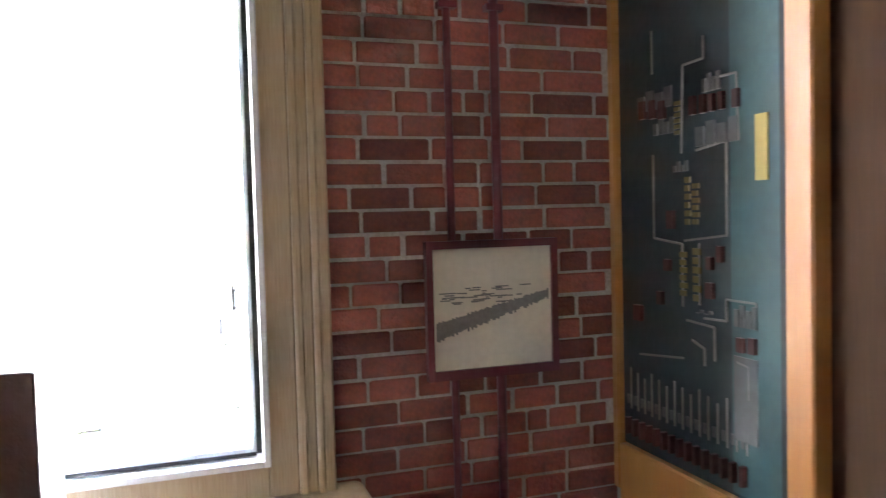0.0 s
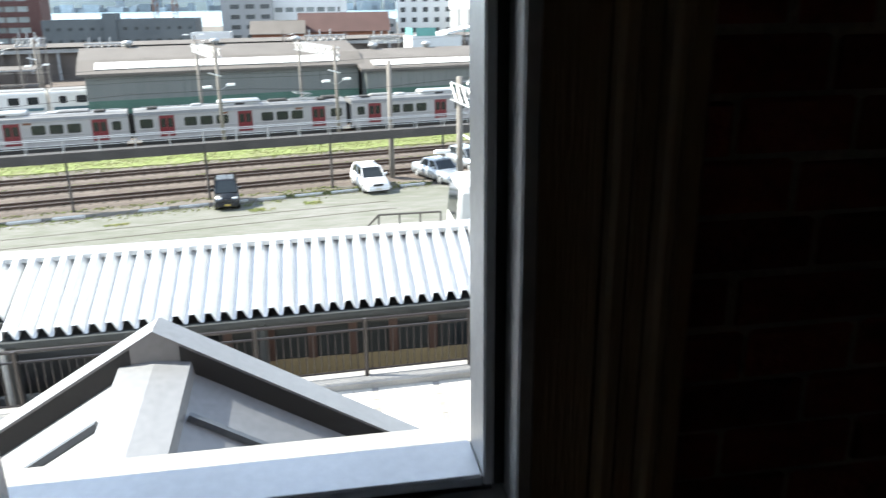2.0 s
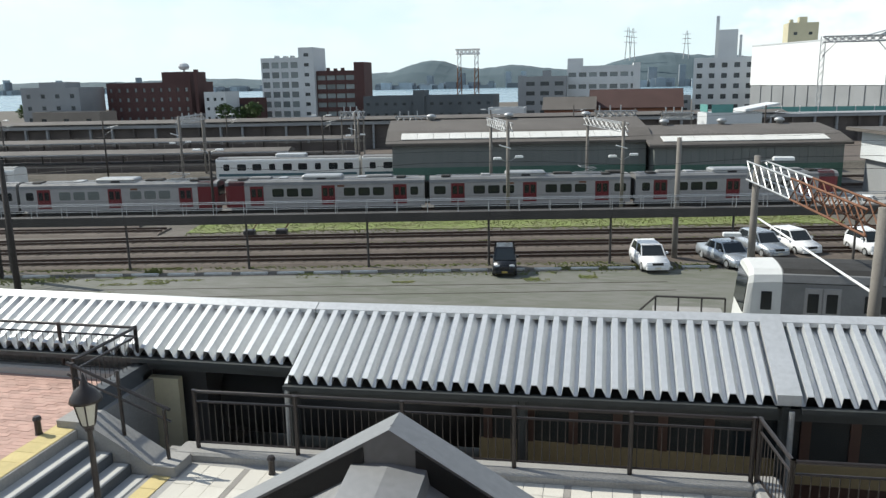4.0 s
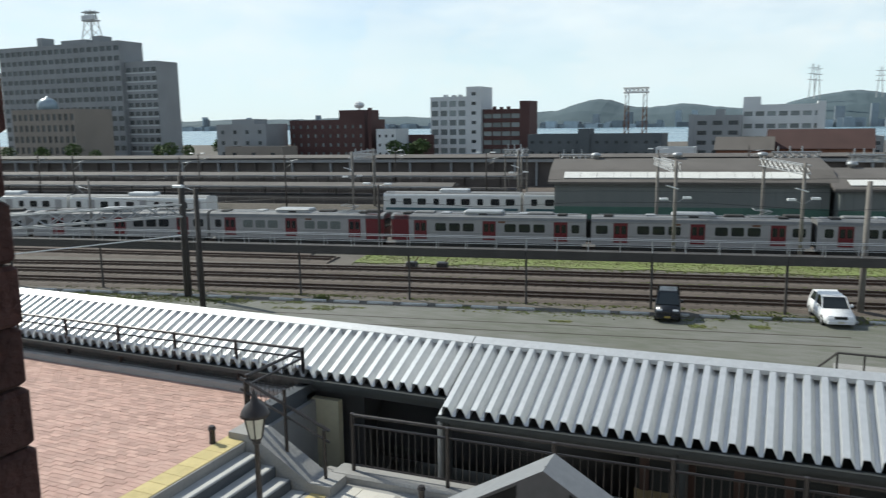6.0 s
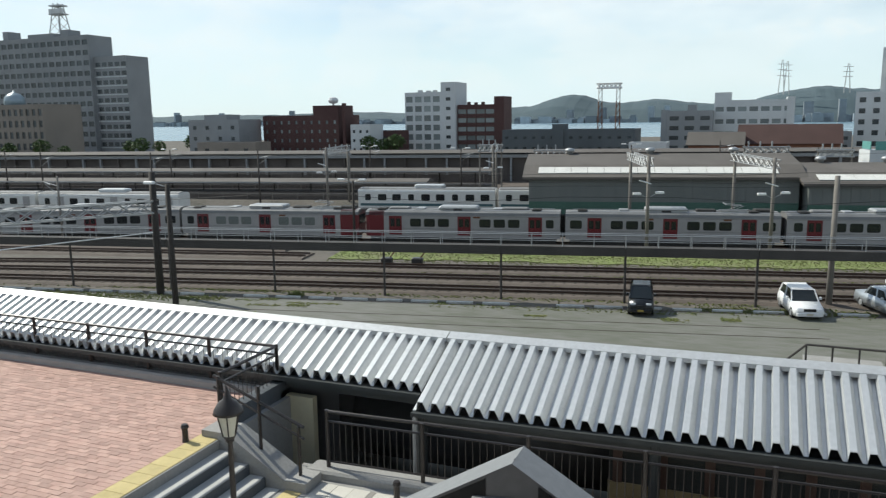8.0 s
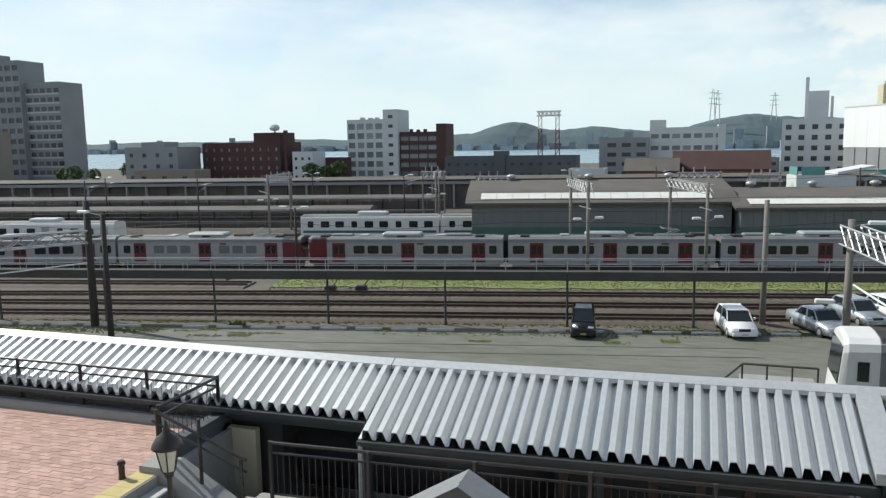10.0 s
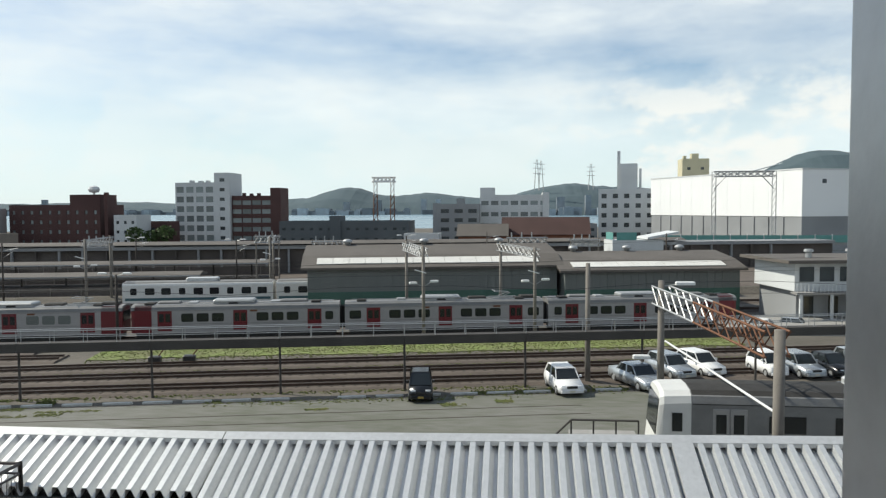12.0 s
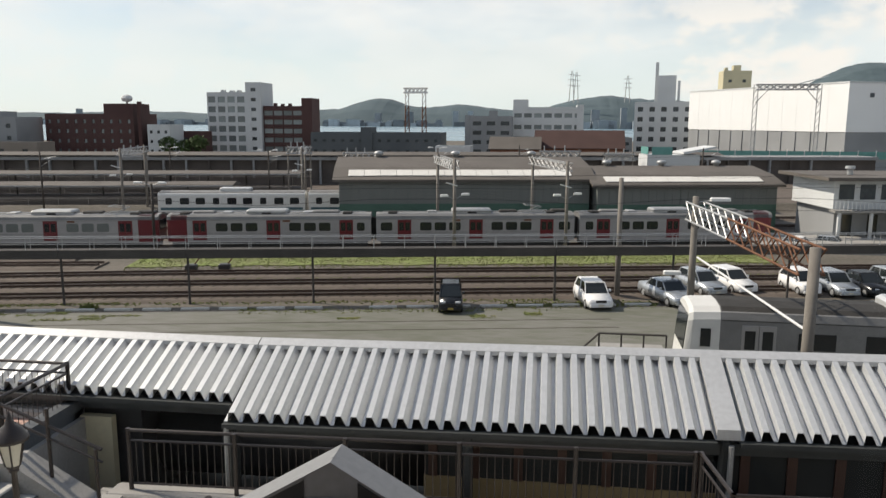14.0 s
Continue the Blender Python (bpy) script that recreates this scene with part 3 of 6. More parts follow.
def near_train():
    """The white-fronted car at the siding behind the canopy."""
    car = thing("train_car", 5.35, 32.2, 0.5, -1.5, "grey train car with white cab and colour bars", "train")
    w = 1.42
    prof = rounded_profile(w, 0.8, 3.65, 0.5)
    part("body", Shape().loft([[(xx, yy, zz) for yy, zz in prof] for xx in (1.5, 19.8)]), TRAIN_ROOF, car)
    nose = Shape().loft([[(0.02 + 0.1 * (zz - 0.8), yy * 0.93, 0.5 + (zz - 0.8) * 1.07) for yy, zz in prof], [(0.3 + 0.06 * (zz - 0.8), yy * 0.985, 0.6 + (zz - 0.8) * 1.06) for yy, zz in prof], [(1.5, yy * 1.005, zz * 1.002) for yy, zz in prof]])
    cab = part("cab", nose, TRAIN_WHITE, car, "glossy white cab front")
    part("windscreen", Shape().loft([[(0.1, -1.22, 1.8), (0.1, 1.22, 1.8), (0.25, 1.2, 3.25), (0.25, -1.2, 3.25)], [(0.3, -1.22, 1.8), (0.3, 1.22, 1.8), (0.5, 1.2, 3.25), (0.5, -1.2, 3.25)]]), DARK_GLASS, cab)
    part("cab_side_window", Shape().box(0.75, -w - 0.02, 2.0, 1.15, -w + 0.02, 2.75), DARK_GLASS, cab)
    part("roof", Shape().loft([[(xx, yy, zz) for yy, zz in [(-w - .01, 3.1), (-w * 0.93, 3.42), (-w * .7, 3.61), (0, 3.67), (w * .7, 3.61), (w * 0.93, 3.42), (w + .01, 3.1)]] for xx in (1.55, 19.85)]), UNDER, car)
    part("underframe", Shape().box(0.6, -1.1, -0.4, 19.4, 1.1, 0.8), UNDER, car)
    for a, b, m in ((4.25, 6.2, TRAIN_RED), (7.0, 7.9, TRAIN_BLUE), (11.0, 12.9, TRAIN_RED), (13.7, 14.6, TRAIN_BLUE)):
        part("colour_bar", Shape().box(a, -w - 0.015, 1.45, b, -w + 0.01, 1.8), m, car)
    for d in (3.0, 9.6, 16.2):
        for k in (-0.34, 0.34):
            dr = part("door", Shape().soft_box(d + k - 0.33, -w - 0.025, 0.95, d + k + 0.33, -w + 0.01, 2.95, 0.02), TRAIN_SILVER, car)
            part("door_window", Shape().box(d + k - 0.2, -w - 0.035, 1.95, d + k + 0.2, -w - 0.02, 2.72), DARK_GLASS, dr)
    for a, b in ((4.5, 5.9), (7.0, 8.2), (11.2, 12.6), (13.7, 14.9)):
        part("window", Shape().box(a, -w - 0.02, 2.02, b, -w + 0.01, 2.7), DARK_GLASS, car)
    part("air_conditioner", Shape().soft_box(8, -0.9, 3.55, 12.5, 0.9, 3.98, 0.12), CANOPY, car)


near_train()


# ---- elevated walkway in front of the trains ----
wk = thing("elevated_walkway", 0, 0, 0, 0, "long dark girder walkway on thin posts beside tracks", "walkway")
x, y, _ = yard(0, 47.6)
for k in range(-9, 7):
    u = 1.9 + k * 7.75
    part("girder", Shape().loft([[yard(a, c, z) for c, z in ((47.25, 3.0), (47.25, 3.56), (48.0, 3.56), (48.0, 3.0))] for a in (u, u + 7.73)]), BEAM, wk)
    part("post", Shape().rod(yard(u, 47.6, 0), yard(u, 47.6, 2.96), 0.085, 0.07, 8), BEAM, wk)
    for c in (47.3, 47.95):
        part("handrail", Shape().rod(yard(u, c, 4.3), yard(u + 7.75, c, 4.3), 0.03, n=6), GALV, wk)
        part("mid_rail", Shape().rod(yard(u, c, 3.92), yard(u + 7.75, c, 3.92), 0.022, n=6), GALV, wk)
        for j in range(4):
            part("stanchion", Shape().rod(yard(u + j * 1.94, c, 3.5), yard(u + j * 1.94, c, 4.3), 0.025, n=6), GALV, wk)


# ---- depot, sheds and the town ----
def facade_building(name, x, y, w, d, h, rz, wall_mat, rows, cols, ww, wh, label, group="town buildings", z0=-0.3, side_cols=0, base=1.2, roof_box=None, pane_mat=None):
    """A block whose front (and right side) has real window openings; x, y is the front left corner."""
    b = thing(name, x, y, z0, rz, label, "building", group)
    core, wall = Shape(), Shape()
    core.box(0.3, 0.3, 0, w - 0.3, d - 0.3, h - 0.2)
    part("core", core, CONC_DARK, b)
    fh = (h - base - 0.8) / rows

    def face(n, length, put):
        cell = length / n
        zs = [0]
        for r in range(rows):
            zb = base + r * fh + (fh - wh) * 0.5
            zs += [zb, zb + wh]
        zs.append(h)
        for k in range(0, len(zs), 2):
            put(wall, 0, length, zs[k], zs[k + 1])
        for r in range(rows):
            for c in range(n + 1):
                a = 0 if c == 0 else c * cell - (cell - ww) / 2
                e = length if c == n else c * cell + (cell - ww) / 2
                put(wall, a, e, zs[1 + 2 * r], zs[2 + 2 * r])
        return cell, zs
    cell, zs = face(cols, w, lambda s, a, e, z, zz: s.box(a, 0, z, e, 0.32, zz))
    me = Shape().box(-ww / 2, -0.02, 0, ww / 2, 0.03, wh).mesh("window", pane_mat or FAR_GLASS)
    for r in range(rows):
        for c in range(cols):
            piece("window", me, b, (c + 0.5) * cell, 0.26, zs[1 + 2 * r])
    if side_cols:
        cell, zs = face(side_cols, d - 0.32, lambda s, a, e, z, zz: s.box(w - 0.32, 0.32 + a, z, w, 0.32 + e, zz))
        for r in range(rows):
            for c in range(side_cols):
                piece("window", me, b, w - 0.26, 0.32 + (c + 0.5) * cell, zs[1 + 2 * r], 90)
    else:
        wall.box(w - 0.32, 0.32, 0, w, d, h)
    wall.box(0, 0.32, 0, 0.32, d, h).box(0.32, d - 0.32, 0, w - 0.32, d, h)
    part("wall", wall, wall_mat, b)
    roof = part("roof", Shape().box(0.3, 0.3, h - 0.45, w - 0.3, d - 0.3, h - 0.25), CONC_GREY, b)
    for q in roof_box or ():
        part("roof_house", Shape().box(*q), wall_mat, b)
    return b


facade_building("apartment_block", -110.9, 240, 13.2, 11, 20.8, 0, CONC_WHITE, 6, 4, 2.45, 1.9, "white six storey block with a square window grid", pane_mat=REFLECTION_GLASS, roof_box=[(4, 2, 20.6, 5, 4, 21.6), (7, 2, 20.6, 8.2, 4, 21.4), (9.5, 2, 20.6, 10.4, 4, 21.5)])
st = facade_building("stair_tower", -97.6, 239.7, 5.2, 11, 23.9, 0, CONC_WHITE, 7, 1, 1.7, 1.1, "tall white stair tower beside a white block")
facade_building("office_block", -92.2, 241, 13.0, 11, 16.4, 0, CONC_BROWN, 5, 4, 2.95, 1.5, "brown office block with long ribbon windows", pane_mat=REFLECTION_GLASS, roof_box=[(13.0, -0.6, 0, 16.4, 8, 18.9), (2, 4, 16.2, 3, 5, 17.4), (4.5, 4, 16.2, 5.5, 5, 17.2), (7, 4, 16.2, 8, 5, 17.3)])
brown = facade_building("brown_block", -151.2, 215, 28.5, 14, 13.6, 0, CONC_BROWN, 4, 10, 0.9, 1.1, "dark brown tiled building with small windows", pane_mat=REFLECTION_GLASS, roof_box=[(19.0, 0.4, 13.4, 28.4, 10, 16.6), (29.6, 0.5, 0, 30.6, 1.6, 17.2)])
dish = Shape().turned([(0.3, 16.5), (0.3, 17.2), (1.3, 17.4), (1.7, 18.2), (1.3, 19.0), (0.4, 19.4)], 24, 5, 10)
part("antenna_dome", dish, CONC_WHITE, brown, "pale round antenna dome on roof")
facade_building("low_annex", -119.0, 216, 7.0, 9, 10.5, 0, CONC_WHITE, 3, 3, 0.9, 0.9, "pale narrow annex beside brown building")
facade_building("small_dark_block", -116.5, 225, 10.0, 8, 8.4, 0, CONC_BROWN, 2, 3, 1.4, 1.0, "small dark brown block")
facade_building("grey_block", -173.5, 205, 20.0, 12, 12.6, 0, CONC_GREY, 3, 4, 1.4, 1.2, "grey concrete building with few windows", roof_box=[(5, 2, 12.4, 14, 9, 14.2)])
facade_building("grey_low_block", -163, 196, 22, 8, 5.6, 0, STONE, 1, 3, 1.8, 1.4, "low weathered grey concrete building")
facade_building("long_slate_block", -71.5, 225, 39.5, 14, 8.3, 0, CONC_DARK, 2, 14, 1.1, 0.8, "long dark slate coloured harbour building", roof_box=[(15.6, -0.5, 0, 19.0, 6, 9.9)])
facade_building("grey_flat_block", -24.2, 235, 12.8, 12, 13.3, 0, CONC_GREY, 4, 3, 2.6, 1.2, "grey flat roofed building with light end wall", roof_box=[(-1.6, 0, 0, -0.05, 11, 13.6), (5.5, 3, 13.2, 8, 6, 15)])
facade_building("white_hotel", -11.4, 240, 21.5, 14, 16.1, 0, CONC_WHITE, 4, 7, 2.3, 1.3, "white building with ribbon windows and roof sign frame", pane_mat=REFLECTION_GLASS, roof_box=[(0, 1, 16, 4.5, 9, 18.4), (19.5, -0.5, 0, 21.5, 9, 16.8)])
tower = facade_building("old_office_tower", 27.6, 262, 18.6, 14, 18.2, -10, CONC_WHITE, 5, 5, 1.7, 1.5, "pale office with a square roof tower", roof_box=[(7.0, 2, 18, 12.6, 8, 26.7), (6.0, 3, 18, 7.0, 4, 31), (13.2, 3, 18, 14.0, 4, 25)])
facade_building("harbour_store", 12, 250, 14, 9, 6.8, 0, CONC_GREY, 2, 4, 1.6, 1.0, "grey harbour store building")
facade_building("harbour_store", -32, 215, 10, 8, 4.8, 0, CONC_WHITE, 1, 3, 1.6, 1.0, "low pale harbour store building")

big = facade_building("slab_office", -309, 230, 69, 12, 45.8, 0, CONC_GREY, 11, 19, 2.7, 1.9, "tall grey slab office with rows of windows", side_cols=0, base=2.0)
part("side_block", Shape().box(69.02, 2, 0, 84.9, 14, 37.5), CONC_GREY, big)
side_pane = Shape().box(-1.15, -0.05, 0, 1.15, 0.02, 1.6).mesh("window", FAR_GLASS)
for r in range(10):
    for c in range(5):
        piece("window", side_pane, big, 71.0 + c * 3.2, 2.0, 3 + r * 3.4)
    part("floor_band", Shape().box(69.1, 1.9, 2.3 + r * 3.4, 84.8, 1.99, 2.75 + r * 3.4), CONC_WHITE, big)
for x0, x1, zt in ((20, 23, 49.5), (34, 48, 47.6), (52, 56, 48.6)):
    part("roof_house", Shape().box(x0, 3, 45.6, x1, 9, zt), CONC_GREY, big)
mast = Shape()
for a in range(4):
    sx, sy = (-1, 1, 1, -1)[a], (-1, -1, 1, 1)[a]
    mast.rod((42 + sx * 3.2, 12 + sy * 3.2, 45.6), (42 + sx * 1.2, 12 + sy * 1.2, 60.5), 0.22, n=5)
    ex, ey = (1, 1, -1, -1)[a], (-1, 1, 1, -1)[a]
    for k in range(4):
        f0, f1 = k / 4, (k + 1) / 4
        mast.rod((42 + sx * (3.2 - 2 * f0), 12 + sy * (3.2 - 2 * f0), 45.6 + 14.9 * f0), (42 + ex * (3.2 - 2 * f1), 12 + ey * (3.2 - 2 * f1), 45.6 + 14.9 * f1), 0.12, n=4)
mast.box(38.6, 10, 56, 45.4, 14, 56.4).box(39, 10, 59.3, 45, 14, 59.8)
part("antenna_mast", mast, GALV, big, "red and white lattice antenna mast")
for k in range(5):
    part("antenna_drum", Shape().turned([(0.9, 56.4), (0.9, 58.2)], 39.5 + k * 1.4, 10.5, 8), CONC_WHITE, big)
old = facade_building("stone_office", -252, 190, 31, 16, 18.6, 0, STONE, 4, 11, 1.5, 2.2, "old brown stone office with a blue dome", base=2.5)
part("dome", Shape().turned([(3.4, 18.5), (3.4, 20.4), (3.1, 21.4), (2.0, 22.5), (0.5, 23.0), (0.1, 23.8)], 10, 7, 14), BLUE_DOME, old, "small blue grey dome", True)

# white warehouse with a grey foot, its long side turned to the west
wh = thing("warehouse", 42.4, 247.1, 0, -66.5, "huge white windowless warehouse with grey base", "building", "town buildings")
part("upper_wall", Shape().box(0, 0, 9.2, 63.3, 60, 20.4), SHED_WHITE, wh, "smooth white cladding")
part("lower_wall", Shape().box(0.15, 0.15, -0.5, 63.15, 59.8, 9.18), CONC_GREY, wh, "bare grey concrete base")
part("parapet", Shape().box(-0.1, -0.1, 20.41, 63.4, 60.1, 20.75), CONC_WHITE, wh)
for i in range(1, 12):
    part("cladding_joint", Shape().box(i * 5.2 - 0.03, -0.015, 9.3, i * 5.2 + 0.03, 0.02, 20.3), CONC_WHITE, wh)
    part("buttress", Shape().box(i * 5.2 - 0.25, -0.1, 0, i * 5.2 + 0.25, 0.14, 9.1), CONC_GREY, wh)
for i in range(5):
    part("wall_vent", Shape().box(63.28, 6 + i * 9, 17.2, 63.4, 7.2 + i * 9, 18.2), CONC_DARK, wh)
facade_building("yellow_penthouse", 60, 285, 9.5, 8, 29.5, 0, YELLOW_WALL, 5, 2, 1.2, 1.0, "pale yellow penthouse behind the warehouse", roof_box=[(3.5, 1, 29.3, 6, 4, 31.4), (0.6, 1, 29.3, 1.6, 3, 30.6)])


def gable_house(name, x, y, w, d, h, rise, rz, wall, roof, label):
    b = thing(name, x, y, -0.2, rz, label, "house", "town houses")
    part("wall", Shape().add([(0, 0, 0), (w, 0, 0), (w, d, 0), (0, d, 0), (0, 0, h), (w, 0, h), (w, d, h), (0, d, h), (0, d / 2, h + rise * 0.93), (w, d / 2, h + rise * 0.93)],
                             [(0, 1, 5, 4), (1, 2, 6, 9, 5), (2, 3, 7, 6), (3, 0, 4, 8, 7), (4, 5, 9, 8), (7, 8, 9, 6)]), wall, b)
    o = 0.5
    k = rise / (d / 2)
    for a, e in ((-o, d / 2), (d + o, d / 2)):
        za, ze = h - o * k + 0.1, h + rise + 0.1
        part("roof", Shape().loft([[(xx, a, za), (xx, e, ze), (xx, e, ze + 0.15), (xx, a, za + 0.15)] for xx in (-o, w + o)]), roof, b)
    for i in range(int(w / 4)):
        part("window", Shape().box(1.5 + i * 4, -0.04, h * 0.35, 3.0 + i * 4, 0.02, h * 0.75), FAR_GLASS, b)
    return b


gable_house("brick_house", -14.5, 190, 12, 8, 5.0, 2.6, 0, ORANGE_BRICK, SHED_ROOF, "orange brick house with a grey roof")
gable_house("red_roofed_house", -3.5, 194, 21.5, 11, 5.2, 4.0, -2, ORANGE_BRICK, RED_ROOF, "long house with a rust red roof")


def depot_shed(x, y, w, d, rz, h, rise, label):
    b = thing("depot_shed", x, y, 0, rz, label, "shed", "train depot sheds")
    part("wall", Shape().box(0, 0, 2.3, w, 0.3, h).box(0, 0.3, LOW, 0.3, d, h).box(w - 0.3, 0.3, LOW, w, d, h).box(0.3, d - 0.3, LOW, w - 0.3, d, h), SHED_WALL, b, "greenish grey corrugated wall")
    part("plinth", Shape().box(0.001, -0.03, LOW, w - 0.001, 0.28, 2.3), SHED_GREEN, b, "dull green lower wall")
    n = int(w / 0.9)
    for i in range(n):
        part("wall_rib", Shape().box(i * 0.9 + 0.4, -0.05, 2.32, i * 0.9 + 0.46, 0.0, h - 0.05), SHED_WALL, b)
    roof = Shape()
    prof = [(-0.6, h - 0.15), (2.6, h + rise * 0.52), (d / 2, h + rise), (d + 0.6, h - 0.1)]
    roof.loft([[(xx, a, z) for a, z in prof] + [(xx, a, z - 0.25) for a, z in prof[::-1]] for xx in (-0.7, w + 0.7)])
    part("roof", roof, SHED_ROOF, b, "weathered brown sheet roof")
    m = int((w - 2) / 1.8)
    s0, s1 = 0.25, 0.72
    for i in range(m):
        xa, xb = 1 + i * 1.8, 1 + i * 1.8 + 1.76
        pts = [(-0.6 + 3.2 * s, h - 0.15 + (rise * 0.52 + 0.15) * s + 0.05) for s in (s0, s1)]
        part("rooflight", Shape().loft([[(xx, a, z) for a, z in pts] + [(xx, a, z + 0.06) for a, z in pts[::-1]] for xx in (xa, xb)]), ROOFLIGHT, b, "dusty translucent rooflight sheet")
    for i in range(3):
        vx = w * (0.15 + 0.33 * i)
        part("roof_ventilator", Shape().turned([(0.35, h + rise - 0.3), (0.35, h + rise + 0.2), (0.6, h + rise + 0.3), (0.55, h + rise + 0.55), (0.2, h + rise + 0.7)], vx, d / 2, 12), GALV, b, "round metal roof ventilator", True)
    return b


depot_shed(-23.2, 82.2, 28.2, 16, YARD, 5.2, 2.0, "long greenish depot shed with a brown roof")
depot_shed(5.3, 86.0, 20.5, 16, YARD, 4.7, 1.5, "smaller depot shed with a pale rooflight band")
# white stair cabin behind the shed
wc = thing("roof_cabin", 13.5, 110, 0, YARD, "small white cabin above the depot roofs", "hut")
part("body", Shape().box(0, 0, 0, 7.5, 4, 6.9), CONC_WHITE, wc)
part("railing", Shape().box(0.6, -0.08, 6.9, 3.5, -0.02, 8.0).box(0, -0.08, 7.0, 0.1, 3, 8), TEAL, wc)
part("canopy_roof", Shape().loft([[(5.0, -0.5, 7.0), (5.0, 4, 7.0), (5.0, 4, 7.3), (5.0, -0.5, 7.3)], [(9.6, -0.5, 7.8), (9.6, 4, 7.8), (9.6, 4, 8.1), (9.6, -0.5, 8.1)]]), CONC_WHITE, wc)

# platform roofs and viaduct behind the yard
for c, z, u0, u1 in ((124, 3.0, -190, -16), (112, 2.2, -190, -24)):
    pr = thing("platform_roof", 0, 0, 0, 0, "long brown platform roof on steel posts", "platform roof", "station platform roofs")
    part("roof", Shape().loft([[yard(u, c - 2.6, z + 0.2), yard(u, c, z + 0.6), yard(u, c + 2.6, z + 0.2), yard(u, c + 2.6, z), yard(u, c - 2.6, z)] for u in (u0, u1)]), SHED_ROOF, pr)
    part("gutter", Shape().loft([[yard(u, c - 2.75, z + 0.02), yard(u, c - 2.75, z + 0.2), yard(u, c - 2.61, z + 0.2), yard(u, c - 2.61, z + 0.02)] for u in (u0, u1)]), CONC_GREY, pr, "pale eaves gutter")
    part("platform", Shape().loft([[yard(u, c - 2.4, 0), yard(u, c - 2.4, 0.9), yard(u, c + 2.4, 0.9), yard(u, c + 2.4, 0)] for u in (u0, u1)]), VIADUCT, pr)
    u = u0 + 3
    while u < u1:
        part("post", Shape().rod(yard(u, c, 0.8), yard(u, c, z + 0.2), 0.12, n=6), MAST_DARK, pr)
        u += 6.0
vd = thing("viaduct", 0, 0, 0, 0, "long brown viaduct with a slatted fence", "viaduct")
part("deck", Shape().loft([[yard(u, 140, 4.4), yard(u, 140, 5.0), yard(u, 147, 5.0), yard(u, 147, 4.4)] for u in (-220, 90)]), CONC_GREY, vd, "pale concrete deck edge")
part("deck_roof", Shape().loft([[yard(u, 139.6, 5.3), yard(u, 143, 5.8), yard(u, 147, 5.3)] for u in (-220, 60)]), SHED_ROOF, vd)
part("back_wall", Shape().loft([[yard(u, 140.8, 0), yard(u, 140.8, 4.38), yard(u, 141.1, 4.38), yard(u, 141.1, 0)] for u in (-220, 90)]), VIADUCT, vd, "stained brown wall")
for i in range(74):
    part("pier", Shape().loft([[yard(-215 + i * 4.0 + a, 140.2, z) for a in (0, 0.35)] + [yard(-215 + i * 4.0 + a, 140.78, z) for a in (0.35, 0)] for z in (0, 4.38)]), CONC_GREY if i % 3 else VIADUCT, vd)
for k, (c, z) in enumerate(((134, 1.9), (118, 1.4), (106.5, 0.9))):
    lf = thing("lineside_fence", 0, 0, 0, 0, "low brown lineside fence in the yard", "fence", "lineside fences")
    part("rail", Shape().bar(yard(-200, c, z), yard(-16 - k, c, z), 0.14), MAST, lf)
    part("boarding", Shape().loft([[yard(u, c + 0.1, 0), yard(u, c + 0.1, z - 0.2), yard(u, c + 0.18, z - 0.2), yard(u, c + 0.18, 0)] for u in (-200, -16 - k)]), VIADUCT, lf)
    for i in range(46):
        part("post", Shape().rod(yard(-199 + i * 4.0, c, 0), yard(-199 + i * 4.0, c, z + 0.2), 0.07, n=5), MAST, lf)

# two-storey yard office
of = thing("yard_office", 28.0, 80, 0.2, 8, "two storey pale yard office with teal windows", "building")
# shade below the upper floor is given by the greyer wall colour
part("lower_wall", Shape().box(0.6, 0.8, -1.2, 20, 9, 2.7), CONC_GREY, of, "ground floor coloured grey for its shade")
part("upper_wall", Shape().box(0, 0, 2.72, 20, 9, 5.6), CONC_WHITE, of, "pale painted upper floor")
part("roof", Shape().box(-1.3, -1.3, 5.62, 21, 10, 5.95), SHED_ROOF, of, "wide flat brown roof")
part("floor_slab", Shape().box(-0.4, -1.3, 2.5, 12, -0.02, 2.7), CONCRETE, of)
part("balcony_rail", Shape().box(-0.4, -1.3, 3.5, 9, -1.24, 3.6), CONC_WHITE, of)
for i in range(24):
    part("baluster", Shape().box(-0.38 + i * 0.4, -1.29, 2.7, -0.32 + i * 0.4, -1.24, 3.5), CONC_WHITE, of)
for i in range(4):
    part("window", Shape().box(0.5 + i * 2.1, -0.05, 3.7, 2.0 + i * 2.1, 0.02, 5.2), FAR_GLASS, of)
for i in range(4):
    part("window", Shape().box(9.4 + i * 2.1, -0.05, 3.9, 11.3 + i * 2.1, 0.02, 5.2), TEAL, of, "teal tinted window")
for i in range(4):
    part("door", Shape().box(1.4 + i * 2.6, 0.74, -0.1, 2.4 + i * 2.6, 0.82, 2.1), DARK_GLASS, of)
for i in range(4):
    part("column", Shape().box(0.0 + i * 3.2, -1.2, -1.2, 0.25 + i * 3.2, -0.95, 2.5), CONC_WHITE, of)
for i in range(3):
    part("roof_vent", Shape().turned([(0.3, 5.9), (0.3, 6.5), (0.5, 6.6), (0.45, 6.85)], 3 + i * 4.5, 3, 10), GALV, of)
solid("forecourt", Shape().box(20, 70, -1.2, 48, 82, 0.15), CONCRETE, "pale concrete forecourt of the yard office", "forecourt", "", "structure")
hut = thing("hut", 33.5, 72.5, 0.15, 8, "small pale yellow hut with grey roof", "hut")
